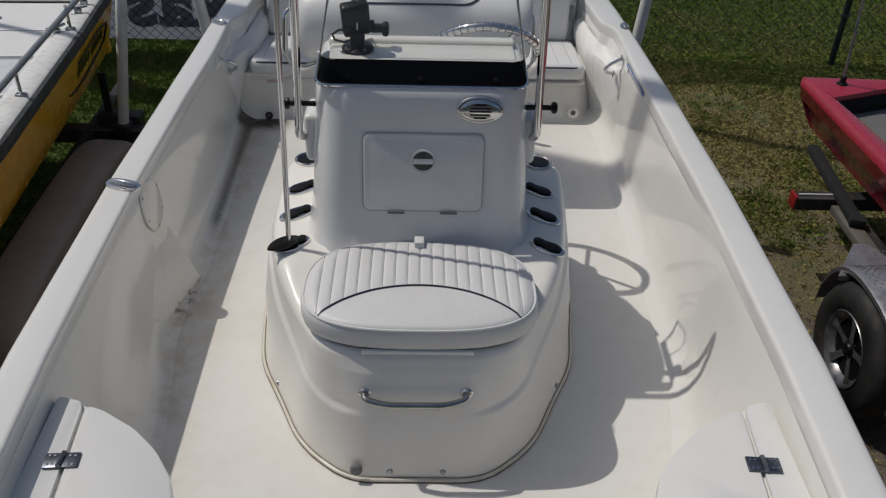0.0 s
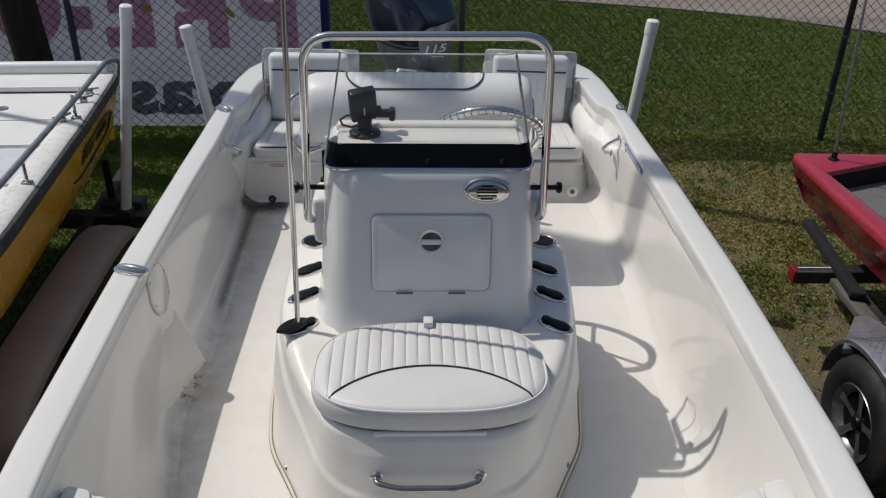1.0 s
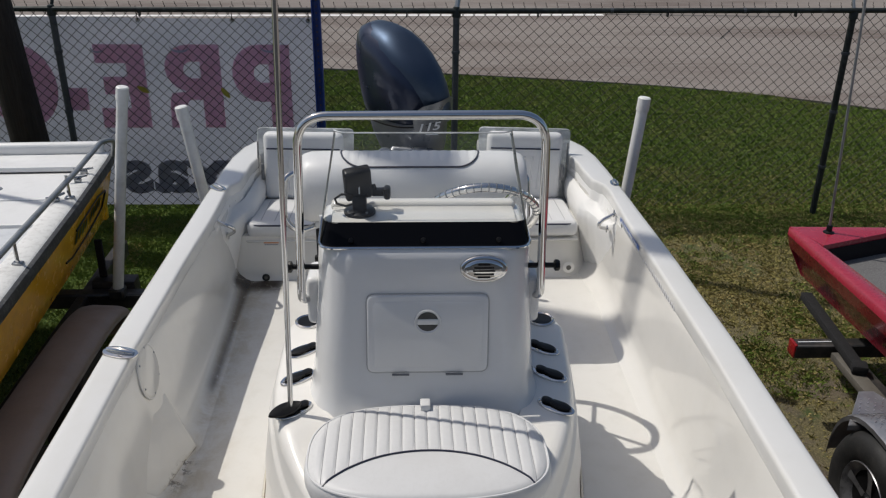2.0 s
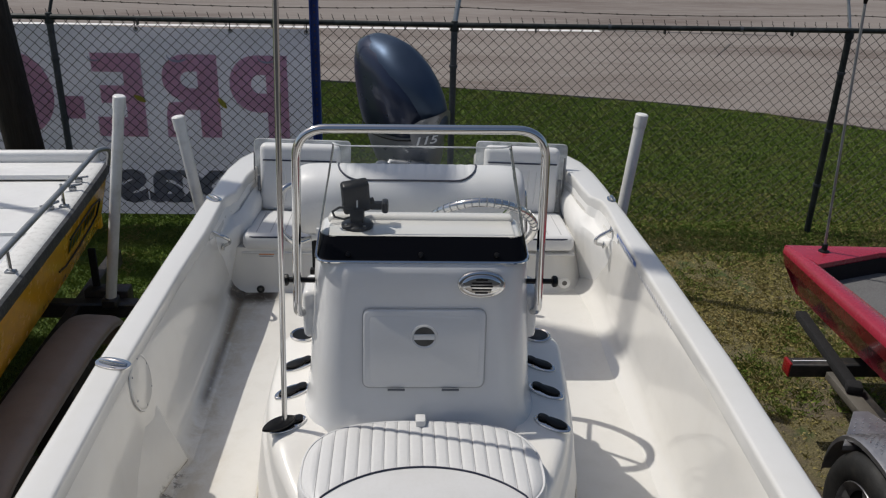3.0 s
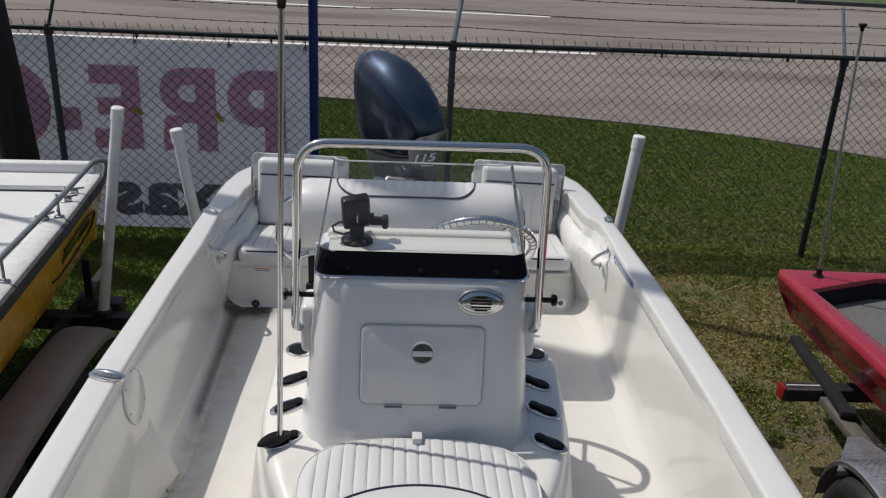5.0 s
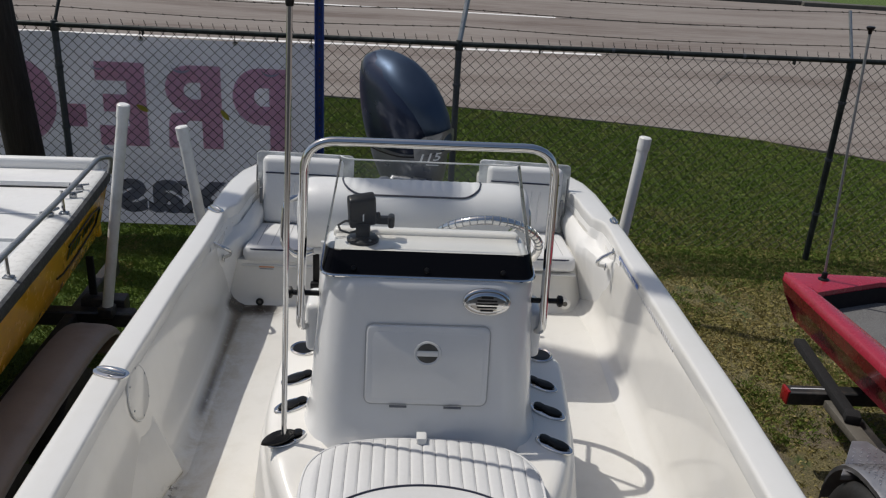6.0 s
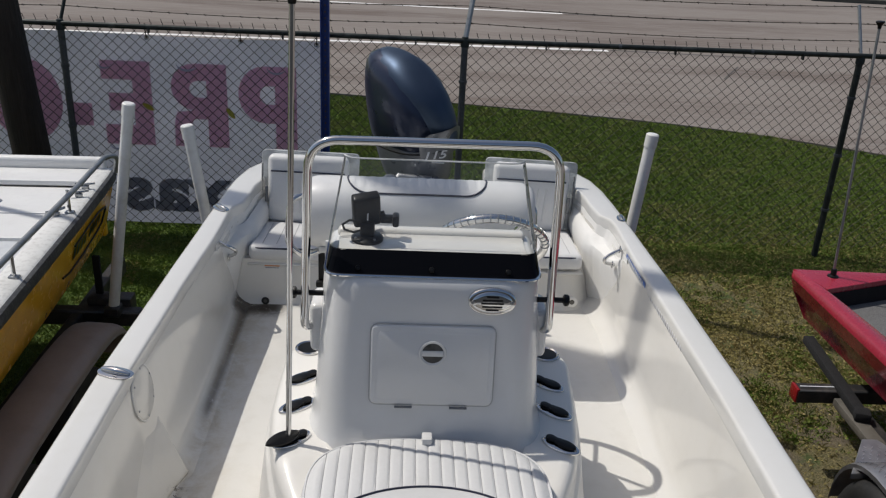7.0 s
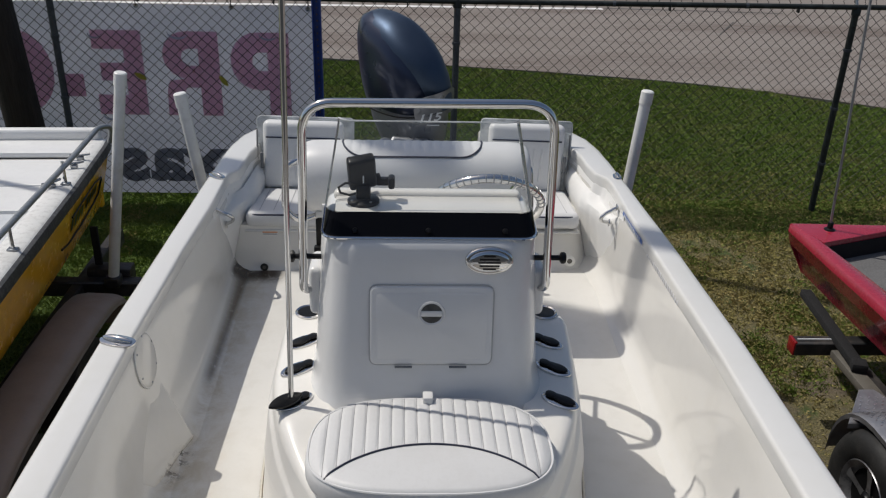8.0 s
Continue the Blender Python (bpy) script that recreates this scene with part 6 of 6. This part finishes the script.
for y, a in ((5.22, 0.2), (5.08, 0.5), (4.78, 0.9)):
    x = yx(y) + interp(y, YO) - (0.06 if y > 4.9 else 0.10)
    cl = part("cleat", tube([Matrix.Translation((x, y, ZY + 0.03)) @ Matrix.Rotation(a, 4, "Z") @ Vector((u, 0, 0.01 * abs(u) * 10)) for u in (-0.055, -0.02, 0.02, 0.055)], 0.008, 8), STEEL, yb)
    part("cleat_foot", box((x, y, ZY + 0.012), (0.04, 0.025, 0.026), 0.005, 1), STEEL, cl)
# hull graphic: dark swoosh and lettering bars
def hull_x(y, z):
    return yx(y) + interp(y, YO) - 0.015 - (ZY - 0.16 - z) * 0.28 + 0.008


for k, (y, hgt) in enumerate(((5.30, 0.085), (5.23, 0.09), (5.16, 0.09), (5.09, 0.095), (4.98, 0.095), (4.91, 0.10), (4.84, 0.10), (4.77, 0.105))):
    z0 = 0.985
    part("lettering_bar", loft([[(hull_x(y + dy, z0 + dz2), y + dy, z0 + dz2) for dy in (-0.020, 0.020)] for dz2 in (-hgt * 0.36, hgt * 0.36)], ring_closed=False), BLACK, yb)
arc = [(hull_x(y, z) + 0.002, y, z) for y, z in ((5.42, 1.01), (5.39, 0.92), (5.28, 0.90), (5.0, 0.885), (4.72, 0.885), (4.60, 0.91))]
part("swoosh", tube(arc, 0.006, 6), BLACK, yb)
arc = [(hull_x(y, z) + 0.002, y, z) for y, z in ((5.41, 1.02), (5.22, 1.055), (4.98, 1.055), (4.74, 1.04))]
part("swoosh", tube(arc, 0.006, 6), BLACK, yb)

yt = thing("boat_trailer", (-2.6, 4.2, 0), "trailer of the yellow boat with tan plastic fender", "trailer")
fr = []
for k in range(19):
    a = math.pi * k / 18
    y = 3.90 + 0.95 * math.copysign(abs(math.cos(a)) ** 0.55, math.cos(a))
    z = 0.30 + 0.34 * math.sin(a) ** 0.5
    fr.append([(-1.687, y, z - 0.055), (-1.673, y, z - 0.05), (-1.674, y, z - 0.032), (-1.687, y, z - 0.014), (-1.715, y, z), (-1.742, y, z + 0.006), (-1.86, y, z + 0.012), (-1.92, y, z), (-1.925, y, z - 0.05)])
fender = part("fender", loft(fr, ring_closed=False), FENDER, yt, "tan moulded plastic fender", 60)
part("rolled_lip", tube([Vector(q[1]) + Vector((-0.006, 0, -0.004)) for q in fr], 0.010, 8), FENDER_LIP, fender, "paler edge of the fender")
wmy = frame_on((-1.76, 3.72, 0.30), (1, 0, 0))
for dy in (-0.40, 0.42):
    mm = Matrix.Translation((0, dy, 0)) @ wmy
    w = part("wheel", lathe([(0.0, 0.02), (0.12, 0.03), (0.17, 0.05), (0.18, -0.08)], 24, mm), GALV, yt)
    part("tyre", lathe([(0.18, -0.09), (0.25, -0.10), (0.295, -0.085), (0.30, 0.0), (0.295, 0.08), (0.25, 0.095), (0.18, 0.085)], 28, mm, False), RUBBER, w)
part("side_beam", box((-2.05, 3.2, 0.40), (0.07, 5.4, 0.12), 0.01, 1), FRAME_BLACK, yt)
part("rear_cross_member", box((-2.55, 5.10, 0.42), (1.75, 0.09, 0.10), 0.01, 1), FRAME_BLACK, yt)
part("tail_lamp_box", box((-1.885, 5.20, 0.455), (0.27, 0.11, 0.12), 0.012, 2), FRAME_BLACK, yt)
part("strap", box((-1.96, 5.22, 0.62), (0.045, 0.02, 0.30), 0.004, 1), BLACK_CARPET, yt)
guide_post("guide_post", (-1.83, 5.05, 0.46), (-1.615, 5.05, 1.775), "white PVC guide post on the yellow boat's trailer")

# ---- red boat and its trailer ----
rb = thing("red_boat", (3.1, 4.0, 0.4), "red metal-flake bass boat with grey carpeted deck on a trailer", "boat")
ZR = 0.87
RC = 3.12
left = [(2.335, 5.13), (2.36, 4.6), (2.385, 4.2), (2.40, 3.9), (2.43, 3.2), (2.52, 2.4), (2.70, 1.4), (2.91, 0.65), (3.06, 0.25)]
inl = [(2.424, 4.848), (2.47, 4.5), (2.505, 4.2), (2.53, 3.9), (2.56, 3.2), (2.64, 2.4), (2.80, 1.42), (2.98, 0.74), (3.085, 0.42)]


def across(rings, s):
    """The rings of the port side, or their mirror image for the starboard side."""
    return [[(x if s < 0 else 2 * RC - x, y, z) for x, y, z in r] for r in rings]


rr, hs = [], []
for (x, y), (xi, yi) in zip(left, inl):
    rr.append([(x - 0.004, y, ZR - 0.05), (x, y, ZR - 0.01), (x + 0.012, y, ZR), (xi - 0.012, yi, ZR + 0.003), (xi, yi, ZR - 0.01), (xi + 0.004, yi, ZR - 0.21)])
    hs.append([(min(RC, u), v, z) for u, v, z in ((x - 0.004, y, ZR - 0.05), (x + 0.015, y - 0.02, ZR - 0.13), (x + 0.05, y - 0.05, ZR - 0.16), (x + 0.10, y - 0.08, ZR - 0.30), (x + 0.24, y - 0.12, 0.48), (3.05, y - 0.15, 0.38), (RC, y - 0.15, 0.36))])
for s in (-1, 1):
    part("gunwale", loft(across(rr, s), ring_closed=False), RED, rb, "red metal-flake gunwale", 60)
    # shade and reflection under the gunwale painted as a darker red strip
    part("hull_band", loft(across([h[:2] for h in hs], s), ring_closed=False), SHADED_RED, rb, "red hull below the gunwale, darkened for shade and reflection", 50)
    part("hull_side", loft(across([h[1:4] for h in hs], s), ring_closed=False), RED, rb, "red glossy hull side", 50)
    part("hull_bottom", loft(across([h[3:] for h in hs], s), ring_closed=False), HULL_GREY, rb, "blue-grey hull bottom", 50)
part("aft_deck", slab([Vector(p) for p in ((2.335, 5.132, 0), (2.424, 4.848, 0), (2.90, 5.023, 0), (3.816, 5.00, 0), (3.905, 5.08, 0))], 0.05, 0.008, 2, Matrix.Translation((0, 0, ZR + 0.002))), RED, rb, "red aft deck corner")
part("bow_deck", slab([Vector((x, y, 0)) for x, y in inl[6:]] + [Vector((2 * RC - x, y, 0)) for x, y in inl[:5:-1]], 0.05, 0.008, 2, Matrix.Translation((0, 0, ZR - 0.01))), RED, rb, "red bow deck")
part("transom", loft([[(2.335, 5.128, ZR - 0.01), (3.905, 5.076, ZR - 0.01)], [(2.35, 5.105, ZR - 0.13), (3.89, 5.05, ZR - 0.13)], [(2.43, 5.05, ZR - 0.30), (3.81, 5.00, ZR - 0.30)], [(2.58, 5.00, 0.48), (3.66, 4.96, 0.48)]], ring_closed=False), RED, rb)
part("deck_carpet", slab([Vector((x + 0.002, y, 0)) for x, y in inl[:8]] + [Vector((2 * RC - x - 0.002, y, 0)) for x, y in inl[7::-1]] + [Vector((3.80, 5.005, 0)), Vector((2.90, 5.018, 0))], 0.04, 0.004, 1, Matrix.Translation((0, 0, ZR - 0.135))), CARPET, rb, "grey carpeted deck")
# riser coloured black to carry the shadow under the deck edge
part("deck_riser", loft([[(2.428, 4.844, z), (2.90, 5.016, z), (3.74, 5.003, z)] for z in (ZR - 0.03, ZR - 0.155)], ring_closed=False), BLACK_CARPET, rb, "riser below the red aft deck, blackened for the shadow there")
light_pole("light_pole", (2.54, 5.035, ZR), (2.468, 5.06, 2.37), "thin dull stainless light pole plugged into the red deck", GALV)
part("pole_socket", lathe([(0.014, 0.05), (0.017, 0.045), (0.018, 0.012), (0.032, 0.006), (0.034, 0)], 18, Matrix.Translation((2.54, 5.035, ZR + 0.002))), BLACK, rb)

rt = thing("boat_trailer", (2.6, 3.6, 0), "trailer of the red boat with diamond-plate fender", "trailer")
cr = part("cross_member", box((2.75, 4.385, 0.445), (1.26, 0.085, 0.085), 0.008, 1), FRAME_BLACK, rt, "black cross member with reflective edging")
part("side_marker", box((2.128, 4.388, 0.447), (0.02, 0.088, 0.088), 0.008, 2), RED_LENS, cr, "red side marker lamp")
part("tape_line", box((2.29, 4.384, 0.4895), (0.28, 0.008, 0.003), 0), LABEL_PALE, cr)
part("bunk", box((2.386, 4.50, 0.50), (0.068, 0.84, 0.05), 0.012, 2, Matrix.Rotation(-0.075, 4, "Z")), BLACK_CARPET, rt, "black carpeted bunk board")
part("bunk_board", box((2.352, 3.99, 0.450), (0.085, 0.62, 0.045), 0.006, 2, Matrix.Rotation(0.01, 4, "Z")), STEEL_DULL, rt, "bare board below the carpet, darkened for shade")
part("bunk_end_block", box((2.362, 4.10, 0.50), (0.085, 0.085, 0.056), 0.015, 2, Matrix.Rotation(-0.3, 4, "Z")), BLACK_CARPET, rt)
part("side_beam", box((2.42, 2.9, 0.40), (0.08, 3.0, 0.12), 0.01, 1), FRAME_BLACK, rt)
SPOKE = material("dark_cast_alloy", (0.32, 0.32, 0.33), 0.35, 0.8, c2=(0.13, 0.13, 0.14), s2=20)
WX, WY, WR = 2.02, 3.262, 0.322
wm = frame_on((WX, WY, WR), (-1, 0, 0))
wh = part("wheel", lathe([(0.125, -0.06), (0.150, -0.01), (0.172, 0.012), (0.185, 0.02), (0.190, 0.012), (0.188, -0.10)], 40, wm, False), SPOKE, rt, "five-spoke alloy wheel")
part("tyre", lathe([(0.188, 0.012), (0.20, 0.022), (0.245, 0.034), (0.29, 0.024), (0.312, 0.0), (0.322, -0.03), (0.322, -0.15), (0.305, -0.19), (0.24, -0.20), (0.188, -0.18)], 44, wm, False), RUBBER, wh, "black trailer tyre")
part("hub", lathe([(0, 0.006), (0.03, 0.004), (0.034, -0.006), (0.05, -0.016), (0.055, -0.04)], 20, wm), BLACK, wh)
part("barrel", lathe([(0.0, -0.09), (0.185, -0.09), (0.188, -0.02)], 32, wm), BLACK, wh)
for k in range(5):
    a = 2 * math.pi * k / 5 + 0.35
    sp = loft([[wm @ (Matrix.Rotation(a, 4, "Z") @ Vector((r, w * u, h))) for u in (-1, -0.6, 0.6, 1)] for r, w, h in ((0.03, 0.022, -0.014), (0.08, 0.016, -0.008), (0.13, 0.020, -0.001), (0.168, 0.028, 0.006))], ring_closed=False)
    part("spoke", sp, SPOKE, wh)
    part("lug_nut", lathe([(0, 0.012), (0.008, 0.010), (0.009, -0.01)], 6, wm @ Matrix.Rotation(a + 0.6, 4, "Z") @ Matrix.Translation((0.052, 0, -0.03))), CHROME, wh)

fen = []
for k in range(21):
    a = math.pi * k / 20
    cy, cz = math.cos(a), math.sin(a)
    y = 3.24 + 0.405 * math.copysign(abs(cy) ** 0.8, cy)
    z = 0.33 + 0.36 * cz ** 0.8
    fen.append([(WX + 0.0, y, z - 0.035), (WX - 0.004, y, z - 0.008), (WX + 0.012, y, z), (WX + 0.26, y, z + 0.002), (WX + 0.30, y, z - 0.002)])
fender = part("fender", loft(fen, ring_closed=False), ALU, rt, "diamond-plate aluminium fender, darkened for shade", 50)
lugs = []
for k in range(60):
    a = math.pi * (0.02 + 0.96 * k / 59)
    cy, cz = math.cos(a), math.sin(a)
    y, z = 3.24 + 0.405 * math.copysign(abs(cy) ** 0.8, cy), 0.33 + 0.36 * cz ** 0.8
    t = Vector((0, -0.405 * cz, 0.36 * cy)).normalized()
    nn = Vector((0, cy, cz)).normalized()
    for j in range(8):
        x = WX + 0.035 + j * 0.033 + (k % 2) * 0.0165
        d = (t + Vector((1, 0, 0)) * (1 if (j + k) % 2 else -1)).normalized()
        s_ = nn.cross(d)
        c = Vector((x, y, z + 0.001))
        lugs.append((c - d * 0.012, c + s_ * 0.0032 + nn * 0.0018, c + d * 0.012, c - s_ * 0.0032 + nn * 0.0018))
bm = bmesh.new()
for q in lugs:
    bm.faces.new([bm.verts.new(p) for p in q])
tagged(part("tread_lug", bm, LUG, fender), kind="stuff")
step = part("step_plate", slab([Vector(p) for p in ((1.985, 3.47, 0), (2.165, 3.74, 0), (2.24, 3.74, 0), (2.36, 3.47, 0))], 0.03, 0.004, 1, Matrix.Translation((0, 0, 0.60))), ALU, rt, "diamond-plate step")
bm = bmesh.new()
for k in range(9):
    for j in range(10):
        c = Vector((2.0 + j * 0.036 + (k % 2) * 0.018, 3.49 + k * 0.03, 0.6025))
        if c.y > 3.46 + (c.x - 2.0) * 1.5 or c.y > 3.70 or c.x > 2.33:
            continue
        d = Vector((1, 1 if (j + k) % 2 else -1, 0)).normalized()
        s_ = Vector((-d.y, d.x, 0))
        bm.faces.new([bm.verts.new(p) for p in (c - d * 0.012, c - s_ * 0.0032, c + d * 0.012, c + s_ * 0.0032)])
tagged(part("tread_lug", bm, LUG, step), kind="stuff")

# unseen tall mast added out to the port side, whose shadow crosses the cockpit
sp = thing("mast", (-3.95, 5.62, 0), "unseen mast with a thick upper roll, added to cast a shadow", "mast")
part("shaft", tube([(-3.95, 5.62, -0.2), (-3.95, 5.62, 11.2)], [0.03, 0.024], 12), GALV, sp)
# thick upper part, added to cast the band without shading the yellow deck
part("furled_banner", tube([(-3.95, 5.62, z) for z in (6.25, 6.4, 7.5, 8.6, 9.7, 10.8, 10.95)], [0.05, 0.098, 0.104, 0.098, 0.103, 0.096, 0.05], 16), BLUE_STEEL, sp, "thick roll on the mast, added to cast the shadow band")
# unseen can added only to shade the middle of the bolster
part("floodlight", lathe([(0.0, 0.40), (0.07, 0.39), (0.12, 0.36), (0.13, 0.34), (0.13, 0.03), (0.12, 0.0), (0.0, 0.0)], 20, Matrix.Translation((-3.99, 5.31, 8.70))), GALV, sp, "unseen can added to shade the leaning post")
part("floodlight_bracket", box((-3.97, 5.47, 8.90), (0.06, 0.14, 0.08), 0.01, 1), GALV, sp)
